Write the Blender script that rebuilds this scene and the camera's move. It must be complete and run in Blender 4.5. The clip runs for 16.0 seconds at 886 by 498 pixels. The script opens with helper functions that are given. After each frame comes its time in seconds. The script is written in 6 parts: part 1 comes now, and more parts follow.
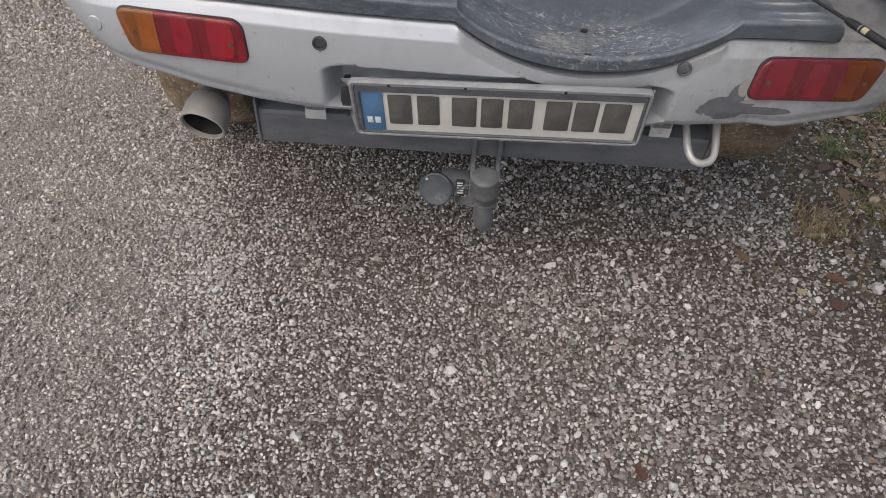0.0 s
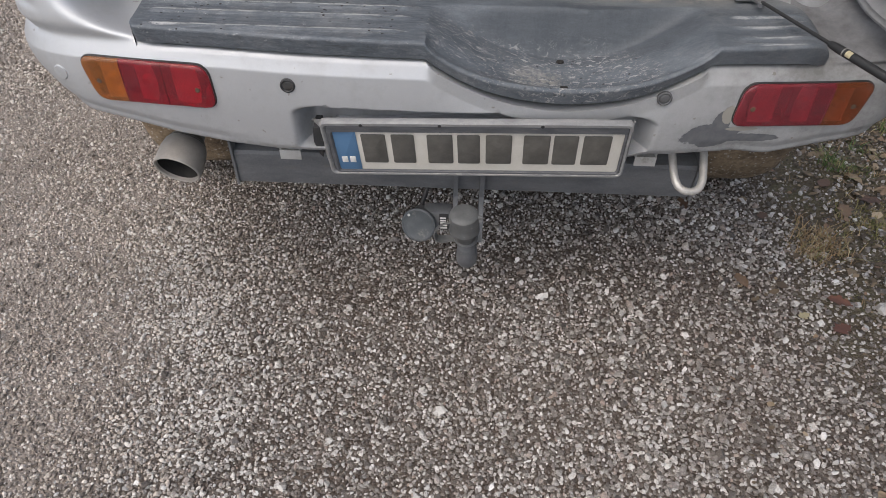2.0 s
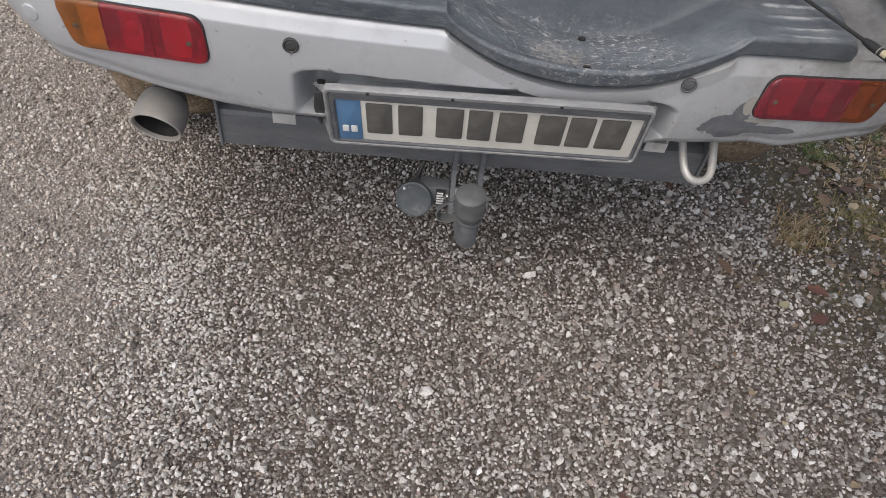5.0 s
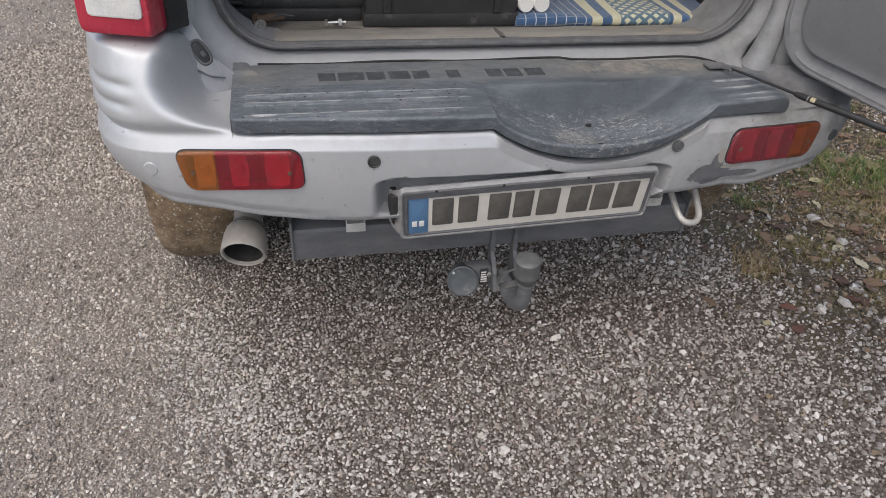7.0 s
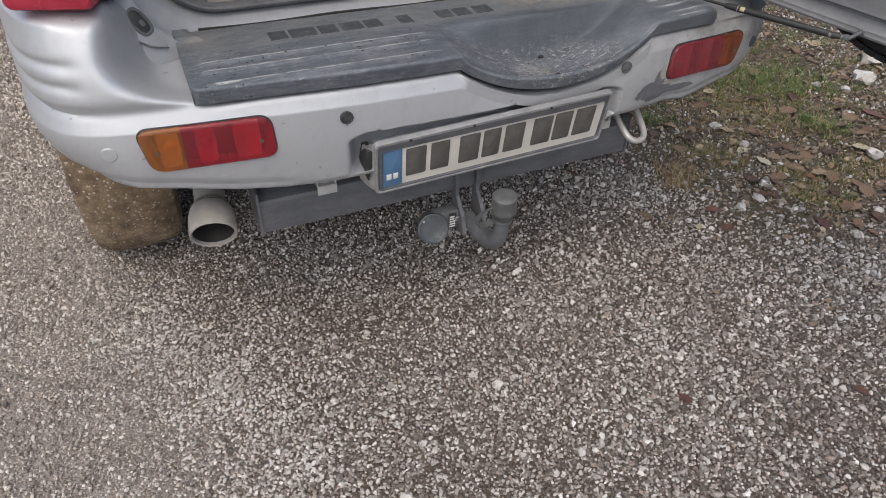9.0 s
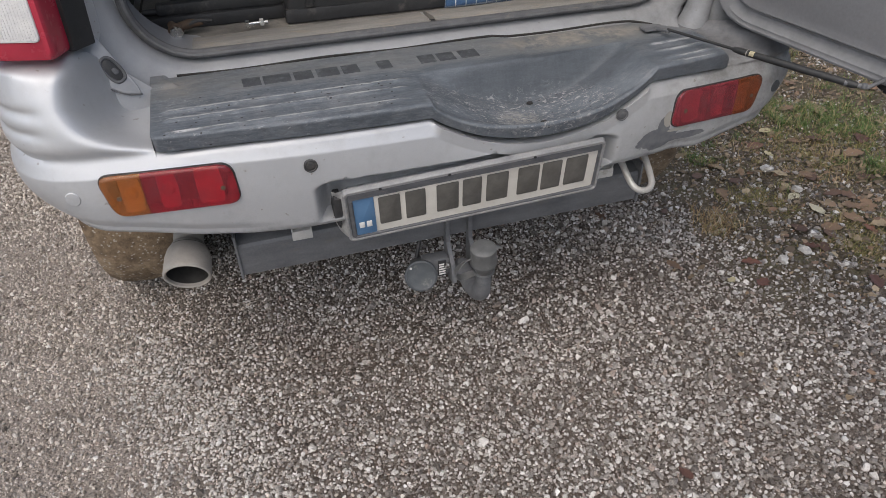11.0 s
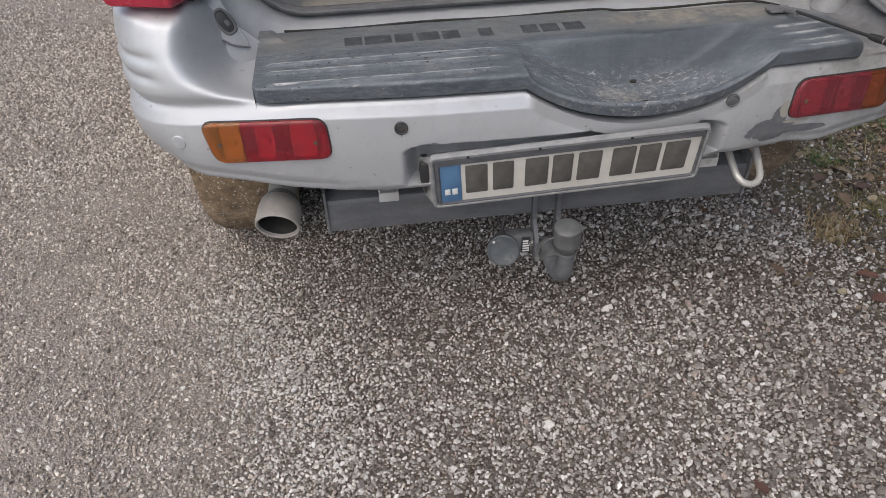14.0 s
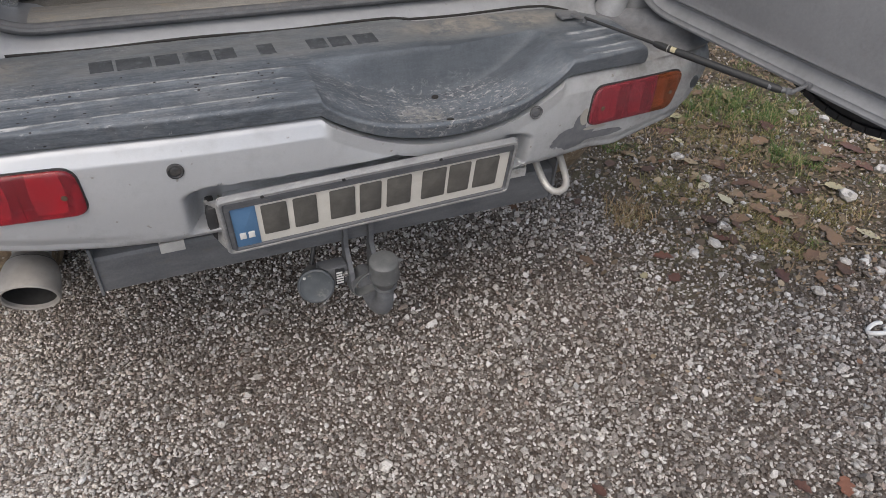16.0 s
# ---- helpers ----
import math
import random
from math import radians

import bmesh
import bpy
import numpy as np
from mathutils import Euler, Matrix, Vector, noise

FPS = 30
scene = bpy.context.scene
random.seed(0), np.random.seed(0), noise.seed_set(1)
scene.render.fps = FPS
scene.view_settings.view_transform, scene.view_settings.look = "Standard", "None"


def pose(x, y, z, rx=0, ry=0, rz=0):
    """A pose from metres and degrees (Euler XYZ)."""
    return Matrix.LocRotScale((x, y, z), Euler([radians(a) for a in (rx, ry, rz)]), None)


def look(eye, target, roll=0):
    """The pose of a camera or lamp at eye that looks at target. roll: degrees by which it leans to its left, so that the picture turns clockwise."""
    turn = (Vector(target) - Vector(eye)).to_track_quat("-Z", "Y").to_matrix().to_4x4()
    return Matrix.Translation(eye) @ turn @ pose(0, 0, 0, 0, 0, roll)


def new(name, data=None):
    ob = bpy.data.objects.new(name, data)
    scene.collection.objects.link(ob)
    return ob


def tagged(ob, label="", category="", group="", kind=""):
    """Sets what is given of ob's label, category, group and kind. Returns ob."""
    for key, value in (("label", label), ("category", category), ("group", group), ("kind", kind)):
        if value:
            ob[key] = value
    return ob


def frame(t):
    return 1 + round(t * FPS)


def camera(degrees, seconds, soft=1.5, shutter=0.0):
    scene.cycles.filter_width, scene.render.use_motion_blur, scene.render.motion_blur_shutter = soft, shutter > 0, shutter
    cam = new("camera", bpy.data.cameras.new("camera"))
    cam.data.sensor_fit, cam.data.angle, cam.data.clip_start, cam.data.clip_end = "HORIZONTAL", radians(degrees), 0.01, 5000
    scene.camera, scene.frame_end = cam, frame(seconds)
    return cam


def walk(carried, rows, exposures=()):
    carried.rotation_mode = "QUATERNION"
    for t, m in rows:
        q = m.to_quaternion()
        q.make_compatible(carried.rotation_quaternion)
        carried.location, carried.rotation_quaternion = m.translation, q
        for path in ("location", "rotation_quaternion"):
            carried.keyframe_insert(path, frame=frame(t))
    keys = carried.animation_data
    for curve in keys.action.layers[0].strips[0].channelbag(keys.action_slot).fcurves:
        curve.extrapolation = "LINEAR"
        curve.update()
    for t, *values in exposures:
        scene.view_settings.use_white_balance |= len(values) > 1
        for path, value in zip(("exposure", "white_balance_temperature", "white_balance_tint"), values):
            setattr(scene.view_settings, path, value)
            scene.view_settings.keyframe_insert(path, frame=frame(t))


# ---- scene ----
cam = camera(67.1, 16.0, soft=0.85)
PATH = [
    (0, (-0.088, -1.08, 1.287), (-0.076, 0.322, -0.139), 4.3),
    (0.5, (-0.077, -1.068, 1.3), (-0.057, 0.35, -0.111), 3.5),
    (1, (-0.068, -1.067, 1.296), (-0.055, 0.359, -0.106), 2.7),
    (1.5, (-0.059, -1.057, 1.29), (-0.045, 0.379, -0.102), 2.5),
    (2, (-0.033, -1.016, 1.295), (-0.055, 0.416, -0.101), 1.5),
    (2.5, (0.002, -0.963, 1.303), (-0.087, 0.464, -0.095), 0.9),
    (3, (0.085, -0.919, 1.278), (-0.059, 0.495, -0.13), 0.5),
    (3.5, (0.126, -0.892, 1.254), (-0.014, 0.426, -0.244), 0.1),
    (4, (0.123, -0.897, 1.255), (-0.057, 0.403, -0.254), -1.2),
    (4.2, (0.079, -0.91, 1.262), (-0.039, 0.399, -0.245), 0.4),
    (6.3, (-0.335, -1.072, 1.283), (-0.053, 0.42, -0.019), 13.0),
    (6.5, (-0.359, -1.115, 1.285), (-0.114, 0.418, 0.024), 12.2),
    (6.7, (-0.403, -1.14, 1.293), (-0.12, 0.409, 0.059), 9.8),
    (7, (-0.451, -1.152, 1.319), (-0.071, 0.424, 0.146), 3.6),
    (7.5, (-0.605, -1.134, 1.312), (-0.031, 0.355, 0.106), -0.1),
    (8, (-0.648, -1.117, 1.298), (0.018, 0.294, 0.047), 2.0),
    (10.3, (-0.606, -1.099, 1.305), (0.077, 0.29, 0.039), 2.4),
    (10.5, (-0.553, -1.098, 1.315), (0.045, 0.348, 0.069), 0.9),
    (10.8, (-0.451, -1.101, 1.313), (0.064, 0.405, 0.102), -0.3),
    (11, (-0.402, -1.112, 1.311), (0.056, 0.414, 0.102), -1.1),
    (11.5, (-0.365, -1.132, 1.294), (-0.09, 0.403, 0.041), -1.9),
    (12, (-0.359, -1.15, 1.297), (-0.164, 0.399, 0.046), -3.2),
    (12.5, (-0.355, -1.154, 1.298), (-0.178, 0.401, 0.052), -3.3),
    (13, (-0.377, -1.141, 1.29), (-0.193, 0.413, 0.044), -2.8),
    (13.5, (-0.38, -1.131, 1.29), (-0.217, 0.425, 0.045), -2.2),
    (14, (-0.366, -1.123, 1.29), (-0.208, 0.431, 0.04), -2.0),
    (14.5, (-0.355, -1.12, 1.285), (-0.196, 0.428, 0.029), -2.0),
    (15, (-0.356, -1.087, 1.275), (-0.215, 0.434, -0.016), -2.7),
    (15.2, (-0.346, -1.048, 1.284), (-0.106, 0.475, 0.01), -1.1),
    (15.5, (-0.327, -1.007, 1.301), (0.089, 0.485, 0.036), 0.2),
    (16, (-0.318, -0.962, 1.289), (0.358, 0.416, 0.008), 4.5),
]
walk(cam, [(t, look(eye, target, roll)) for t, eye, target, roll in PATH], [(0.0, 0.37, 6500, 10), (1.5, 0.41, 6500, 10), (4.0, 0.50, 6500, 10), (7.0, 0.44, 6500, 10), (10.5, 0.42, 6500, 10), (13.0, 0.46, 6500, 10), (15.0, 0.44, 6500, 10), (16.0, 0.45, 6500, 10)])

# ---- light ----
SUN_EL, SUN_AZ = radians(57), radians(216)
world = bpy.data.worlds.new("overcast_sky")
scene.world = world
world.use_nodes = True
wn, wl = world.node_tree.nodes, world.node_tree.links
sky = wn.new("ShaderNodeTexSky")
sky.sky_type = "NISHITA"
sky.sun_disc = False
sky.sun_elevation, sky.sun_rotation = SUN_EL, SUN_AZ
sky.air_density, sky.dust_density, sky.ozone_density = 1.0, 4.0, 1.0
wl.new(sky.outputs[0], wn["Background"].inputs["Color"])
wn["Background"].inputs["Strength"].default_value = 0.115
sun = new("sun", bpy.data.lights.new("sun", "SUN"))
sun.data.energy, sun.data.angle, sun.data.color = 1.1, radians(80), (1.0, 0.96, 0.9)
sun.matrix_world = look((0, 0, 20), Vector((0, 0, 20)) + Vector((-math.sin(SUN_AZ) * math.cos(SUN_EL), -math.cos(SUN_AZ) * math.cos(SUN_EL), -math.sin(SUN_EL))))


# ---- materials ----
class Nodes:
    """A short hand for node graphs on object coordinates."""

    def __init__(self, name):
        self.m = bpy.data.materials.new(name)
        self.m.use_nodes = True
        self.t = self.m.node_tree
        self.bsdf = self.t.nodes["Principled BSDF"]
        self.xyz = self.t.nodes.new("ShaderNodeTexCoord").outputs["Object"]

    def node(self, kind, **given):
        n = self.t.nodes.new(kind)
        for k, v in given.items():
            s = n.inputs[int(k[1:])] if k[0] == "i" and k[1:].isdigit() else n.inputs[k.replace("_", " ")]
            if isinstance(v, bpy.types.NodeSocket):
                self.t.links.new(v, s)
            else:
                s.default_value = v
        return n

    def noise(self, scale, detail=4.0, rough=0.6, stretch=None, distortion=0.0):
        c = self.xyz
        if stretch:
            c = self.node("ShaderNodeMapping", Vector=c, Scale=stretch).outputs[0]
        return self.node("ShaderNodeTexNoise", Vector=c, Scale=scale, Detail=detail, Roughness=rough, Distortion=distortion).outputs[0]

    def ramp(self, fac, stops, mode="LINEAR"):
        n = self.node("ShaderNodeValToRGB", i0=fac)
        n.color_ramp.interpolation = mode
        e = n.color_ramp.elements
        while len(e) < len(stops):
            e.new(0.5)
        for el, (p, c) in zip(e, stops):
            el.position = p
            el.color = (*c, 1) if len(c) == 3 else c
        return n.outputs[0]

    def mask(self, fac, lo, hi):
        n = self.node("ShaderNodeMapRange", i0=fac, i1=lo, i2=hi)
        n.interpolation_type = "SMOOTHSTEP"
        return n.outputs[0]

    def math(self, op, a, b=0.0):
        n = self.t.nodes.new("ShaderNodeMath")
        n.operation = op
        for s, v in zip(n.inputs, (a, b)):
            if isinstance(v, bpy.types.NodeSocket):
                self.t.links.new(v, s)
            else:
                s.default_value = v
        return n.outputs[0]

    def mix(self, fac, a, b, mode="MIX"):
        n = self.t.nodes.new("ShaderNodeMix")
        n.data_type, n.blend_type = "RGBA", mode
        for s, v in ((n.inputs[0], fac), (n.inputs[6], a), (n.inputs[7], b)):
            if isinstance(v, bpy.types.NodeSocket):
                self.t.links.new(v, s)
            elif isinstance(v, tuple):
                s.default_value = (*v, 1)
            else:
                s.default_value = v
        return n.outputs[2]

    def near(self, centre, radii):
        """Distance from a centre in units of the radii."""
        d = self.node("ShaderNodeMapping", Vector=self.xyz, Location=[-c / r for c, r in zip(centre, radii)], Scale=[1 / r for r in radii]).outputs[0]
        n = self.t.nodes.new("ShaderNodeVectorMath")
        n.operation = "LENGTH"
        self.t.links.new(d, n.inputs[0])
        return n.outputs["Value"]

    def bump(self, height, strength, distance):
        n = self.node("ShaderNodeBump", Height=height, Strength=strength, Distance=distance)
        if self.bsdf.inputs["Normal"].links:
            self.t.links.new(self.bsdf.inputs["Normal"].links[0].from_socket, n.inputs["Normal"])
        self.t.links.new(n.outputs[0], self.bsdf.inputs["Normal"])

    def put(self, **given):
        for k, v in given.items():
            s = self.bsdf.inputs[k.replace("_", " ")]
            if isinstance(v, bpy.types.NodeSocket):
                self.t.links.new(v, s)
            else:
                s.default_value = (*v, 1) if isinstance(v, tuple) and len(v) == 3 else v
        return self.m


def worn(name, a, b, scale=8, rough=0.6, metal=0.0, dust=None, dust_at=(0.55, 0.75), grain=0.25, bump=0.15, stretch=None, coat=0.0, rough_var=0.12):
    """A surface of two tones with fine grain, dust and soft relief."""
    n = Nodes(name)
    big = n.noise(scale, 5, 0.62, stretch)
    fine = n.noise(scale * 28, 4, 0.7)
    c = n.ramp(big, [(0.32, a), (0.68, b)])
    c = n.mix(grain, c, n.ramp(fine, [(0.3, (0.25, 0.25, 0.25)), (0.7, (0.75, 0.75, 0.75))]), "OVERLAY")
    if dust:
        d = n.mask(n.noise(scale * 1.7, 6, 0.7, stretch), *dust_at)
        c = n.mix(n.math("MULTIPLY", d, 0.7), c, dust)
    n.bump(fine, bump, 0.002)
    r = n.mask(n.noise(scale * 3, 4, 0.6), 0.25, 0.75)
    r = n.math("ADD", n.math("MULTIPLY", r, rough_var), rough - rough_var / 2)
    return n.put(Base_Color=c, Roughness=r, Metallic=metal, Coat_Weight=coat, Coat_Roughness=0.15)


def silver_paint(name, damaged=False, dull=0.0):
    n = Nodes(name)
    flake = n.noise(900, 2, 0.5)
    big = n.noise(3.5, 5, 0.65)
    c = n.ramp(big, [(0.3, (0.49, 0.508, 0.53)), (0.7, (0.56, 0.578, 0.597))])
    c = n.mix(0.12, c, n.ramp(flake, [(0.35, (0.3, 0.3, 0.3)), (0.65, (0.75, 0.75, 0.75))]), "OVERLAY")
    film = n.mask(n.noise(14, 7, 0.72), 0.44, 0.74)
    low = n.mask(n.node("ShaderNodeSeparateXYZ", i0=n.xyz).outputs[2], 0.66, 0.54)
    dirt_and_dim = n.math("MULTIPLY", film, n.math("ADD", 0.22, n.math("MULTIPLY", low, 0.35)))
    # tone also darkens towards +x, standing in for dim reflections at that end
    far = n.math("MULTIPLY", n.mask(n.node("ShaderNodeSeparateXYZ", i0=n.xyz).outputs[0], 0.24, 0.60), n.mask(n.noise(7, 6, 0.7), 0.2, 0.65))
    dirt_and_dim = n.math("ADD", dirt_and_dim, n.math("MULTIPLY", far, 0.88))
    c = n.mix(dirt_and_dim, c, (0.205, 0.205, 0.203))
    spots = n.mask(n.noise(70, 3, 0.5), 0.70, 0.74)
    c = n.mix(n.math("MULTIPLY", spots, 0.5), c, (0.2, 0.17, 0.13))
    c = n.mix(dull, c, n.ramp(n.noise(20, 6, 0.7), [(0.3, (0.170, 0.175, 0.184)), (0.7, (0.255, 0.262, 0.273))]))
    metal = n.math("SUBTRACT", 0.52 * (1 - dull), n.math("MULTIPLY", dirt_and_dim, 0.5 * (1 - dull)))
    rough = n.math("ADD", 0.50 + 0.10 * dull, n.math("MULTIPLY", dirt_and_dim, 0.45))
    if damaged:
        edge = n.math("MULTIPLY", n.math("SUBTRACT", n.noise(24, 5, 0.6), 0.5), 1.5)
        bare = n.math("MINIMUM", n.math("MINIMUM", n.near((0.425, 0.0, 0.612), (0.048, 0.3, 0.026)), n.near((0.438, 0.0, 0.632), (0.018, 0.3, 0.030))), n.near((0.485, 0.0, 0.606), (0.060, 0.3, 0.009)))
        bare = n.mask(n.math("ADD", bare, edge), 1.02, 0.94)
        c = n.mix(bare, c, n.ramp(n.noise(60, 4, 0.6), [(0.3, (0.098, 0.105, 0.118)), (0.7, (0.15, 0.156, 0.168))]))
        filler = n.mask(n.math("ADD", n.math("MINIMUM", n.near((0.446, 0.0, 0.654), (0.011, 0.3, 0.020)), n.near((0.478, 0.0, 0.626), (0.034, 0.3, 0.004))), edge), 1.02, 0.9)
        c = n.mix(filler, c, (0.32, 0.31, 0.28))
        # dark mottled patch: the open door's dim reflection put into the panel's colour
        dusty_dim = n.math("MULTIPLY", n.mask(n.math("ADD", n.near((0.71, 0.15, 0.785), (0.19, 0.17, 0.06)), n.math("MULTIPLY", edge, 0.35)), 1.2, 0.8), 0.9)
        c = n.mix(dusty_dim, c, n.ramp(n.noise(26, 6, 0.75), [(0.3, (0.095, 0.096, 0.10)), (0.5, (0.14, 0.144, 0.152)), (0.7, (0.19, 0.195, 0.205))]))
        metal = n.math("MULTIPLY", metal, n.math("SUBTRACT", 1.0, dusty_dim))
        rough = n.math("ADD", rough, n.math("MULTIPLY", dusty_dim, 0.25))
        gone = n.math("MAXIMUM", bare, filler)
        metal = n.math("MULTIPLY", metal, n.math("SUBTRACT", 1.0, gone))
        rough = n.math("ADD", rough, n.math("MULTIPLY", gone, 0.2))
        n.bump(gone, 0.35, -0.002)
    n.bump(n.noise(5, 3, 0.5), 0.05, 0.01)
    n.bump(n.noise(420, 2, 0.5), 0.04, 0.001)
    return n.put(Base_Color=c, Metallic=metal, Roughness=rough, Coat_Weight=0.25, Coat_Roughness=0.22)


def pad_plastic():
    n = Nodes("faded_step_plastic")
    p = n.node("ShaderNodeSeparateXYZ", i0=n.xyz)
    x, y = p.outputs[0], p.outputs[1]
    streak = n.noise(9, 6, 0.7, (1, 3.5, 2.5))
    blot = n.noise(11, 6, 0.66)
    c = n.ramp(streak, [(0.3, (0.074, 0.088, 0.105)), (0.72, (0.148, 0.168, 0.191))])
    # 0 on the hollow's back wall, which gets a darker, plainer tone
    off_wall = n.mask(n.math("ADD", n.near((0.20, 0.10, 0.75), (0.25, 0.055, 0.07)), n.math("MULTIPLY", n.noise(16, 4, 0.6), 0.5)), 0.9, 1.3)
    c = n.mix(n.math("MULTIPLY", n.math("MULTIPLY", n.mask(blot, 0.5, 0.72), 0.8), off_wall), c, (0.165, 0.178, 0.192))
    cloud = n.mask(n.noise(26, 6, 0.75), 0.50, 0.66)
    c = n.mix(n.math("MULTIPLY", n.math("MULTIPLY", cloud, 0.4), off_wall), c, (0.20, 0.212, 0.225))
    c = n.mix(n.math("MULTIPLY", n.math("SUBTRACT", 1.0, off_wall), 0.6), c, n.ramp(n.noise(12, 5, 0.7, (3, 1, 0.6)), [(0.3, (0.05, 0.059, 0.07)), (0.7, (0.085, 0.096, 0.11))]))
    grain = n.noise(320, 3, 0.7)
    c = n.mix(0.16, c, n.ramp(grain, [(0.3, (0.2, 0.2, 0.2)), (0.7, (0.8, 0.8, 0.8))]), "OVERLAY")
    drag = n.noise(26, 7, 0.8, (1, 9, 5), 0.6)
    c = n.mix(n.math("ADD", 0.18, n.math("MULTIPLY", n.mask(x, 0.02, -0.14), 0.5)), c, n.ramp(drag, [(0.34, (0.22, 0.22, 0.22)), (0.5, (0.48, 0.48, 0.48)), (0.66, (0.82, 0.82, 0.81))]), "OVERLAY")
    fleck = n.math("MULTIPLY", n.mask(n.noise(75, 6, 0.8, (1, 2.2, 1)), 0.615, 0.655), n.math("MULTIPLY", n.mask(x, 0.02, -0.12), n.mask(n.noise(5, 3, 0.6), 0.40, 0.58)))
    c = n.mix(n.math("MULTIPLY", fleck, 0.8), c, (0.40, 0.41, 0.41))
    # worn pale lines along the ribs
    wob = n.math("MULTIPLY", n.math("SUBTRACT", n.noise(30, 3, 0.6), 0.5), 0.006)
    yy = n.math("ADD", y, wob)
    lines = None
    for lo, hi, rows in ((-0.565, -0.11, (0.0215, 0.068, 0.098)), (0.43, 0.545, (0.018, 0.037, 0.069, 0.100))):
        zone = n.math("MULTIPLY", n.mask(x, lo, lo + 0.02), n.mask(x, hi, hi - 0.02))
        for g in rows:
            k = n.math("MULTIPLY", zone, n.mask(n.math("ABSOLUTE", n.math("SUBTRACT", yy, g)), 0.0031, 0.0006))
            lines = k if lines is None else n.math("MAXIMUM", lines, k)
    lines = n.math("MULTIPLY", lines, n.mask(n.noise(22, 6, 0.8, (1, 4, 4)), 0.39, 0.56))
    top = n.mask(p.outputs[2], 0.772, 0.780)
    lines = n.math("MULTIPLY", lines, n.math("MAXIMUM", top, n.mask(x, 0.2, 0.1)))
    c = n.mix(n.math("MULTIPLY", lines, n.math("SUBTRACT", 0.9, n.math("MULTIPLY", n.mask(x, 0.3, 0.4), 0.3))), c, (0.44, 0.45, 0.45))
    # short pale scratches and tan dust where loads have been dragged over the hollow
    lie = n.node("ShaderNodeMapping", Vector=n.xyz, Rotation=(0, 0, radians(24)), Scale=(1, 3.2, 1)).outputs[0]
    scr = n.node("ShaderNodeTexNoise", Vector=lie, Scale=66.0, Detail=8.0, Roughness=0.8, Distortion=0.8).outputs[0]
    hollow = n.mask(n.math("ADD", n.near((0.15, 0.03, 0.7), (0.24, 0.085, 0.08)), n.noise(18, 4, 0.6)), 1.6, 0.95)
    left = n.mask(n.math("ADD", n.near((-0.03, 0.05, 0.76), (0.09, 0.05, 0.05)), n.noise(18, 4, 0.6)), 1.6, 1.0)
    rest = n.math("MULTIPLY", n.mask(n.noise(6, 4, 0.6), 0.52, 0.75), n.math("MAXIMUM", top, n.mask(x, 0.2, 0.1)))
    zone = n.math("ADD", n.math("ADD", n.math("MULTIPLY", hollow, 0.9), n.math("MULTIPLY", left, 0.9)), n.math("MULTIPLY", rest, 0.5))
    scrape = n.math("MULTIPLY", n.mask(scr, 0.545, 0.585), zone)
    shelf = n.math("MULTIPLY", n.mask(y, 0.128, 0.150), n.math("ADD", 0.35, n.math("MULTIPLY", n.mask(n.noise(13, 7, 0.75, (1, 2.5, 1)), 0.38, 0.62), 0.65)))
    c = n.mix(n.math("MULTIPLY", shelf, 0.55), c, (0.215, 0.218, 0.212))
    chalk = n.math("MULTIPLY", n.mask(n.noise(120, 7, 0.85), 0.56, 0.64), hollow)
    c = n.mix(n.math("MULTIPLY", chalk, 0.7), c, (0.37, 0.37, 0.36))
    c = n.mix(n.math("MULTIPLY", scrape, 0.85), c, (0.47, 0.465, 0.45))
    nick = n.math("MULTIPLY", n.mask(n.node("ShaderNodeTexNoise", Vector=lie, Scale=95.0, Detail=5.0, Roughness=0.75, Distortion=1.0).outputs[0], 0.35, 0.31), n.math("MAXIMUM", hollow, left))
    c = n.mix(n.math("MULTIPLY", nick, 0.85), c, (0.02, 0.02, 0.022))
    dustspot = n.mask(n.math("ADD", n.near((0.10, 0.03, 0.69), (0.07, 0.035, 0.05)), n.noise(40, 6, 0.75)), 1.5, 0.9)
    c = n.mix(n.math("MULTIPLY", dustspot, n.math("MULTIPLY", n.mask(n.noise(110, 6, 0.8), 0.42, 0.58), 0.5)), c, (0.37, 0.352, 0.312))
    mud = n.math("MULTIPLY", n.mask(n.math("ADD", n.near((0.30, 0.19, 0.79), (0.22, 0.045, 0.05)), n.noise(20, 6, 0.7)), 1.65, 1.05), n.mask(n.noise(20, 6, 0.68), 0.40, 0.58))
    c = n.mix(n.math("MULTIPLY", mud, 0.9), c, n.ramp(n.noise(45, 4, 0.6), [(0.3, (0.205, 0.197, 0.182)), (0.7, (0.37, 0.34, 0.295))]))
    corner = n.mask(n.math("ADD", n.near((-0.53, 0.19, 0.79), (0.05, 0.05, 0.05)), n.noise(30, 5, 0.7)), 1.5, 0.9)
    c = n.mix(n.math("MULTIPLY", corner, n.math("MULTIPLY", n.mask(n.noise(70, 6, 0.8), 0.40, 0.58), 0.45)), c, (0.25, 0.23, 0.20))
    # small black pits burnt or cut into the plastic
    cell = n.node("ShaderNodeTexVoronoi", Vector=n.node("ShaderNodeMapping", Vector=n.xyz, Scale=(0.7, 1.0, 1)).outputs[0], Scale=92.0)
    dots = n.math("MULTIPLY", n.mask(n.math("ADD", cell.outputs["Distance"], n.math("MULTIPLY", n.math("SUBTRACT", n.noise(240, 3, 0.6), 0.5), 0.16)), 0.17, 0.12), n.math("GREATER_THAN", n.node("ShaderNodeTexWhiteNoise", Vector=cell.outputs["Position"]).outputs[0], 0.5))
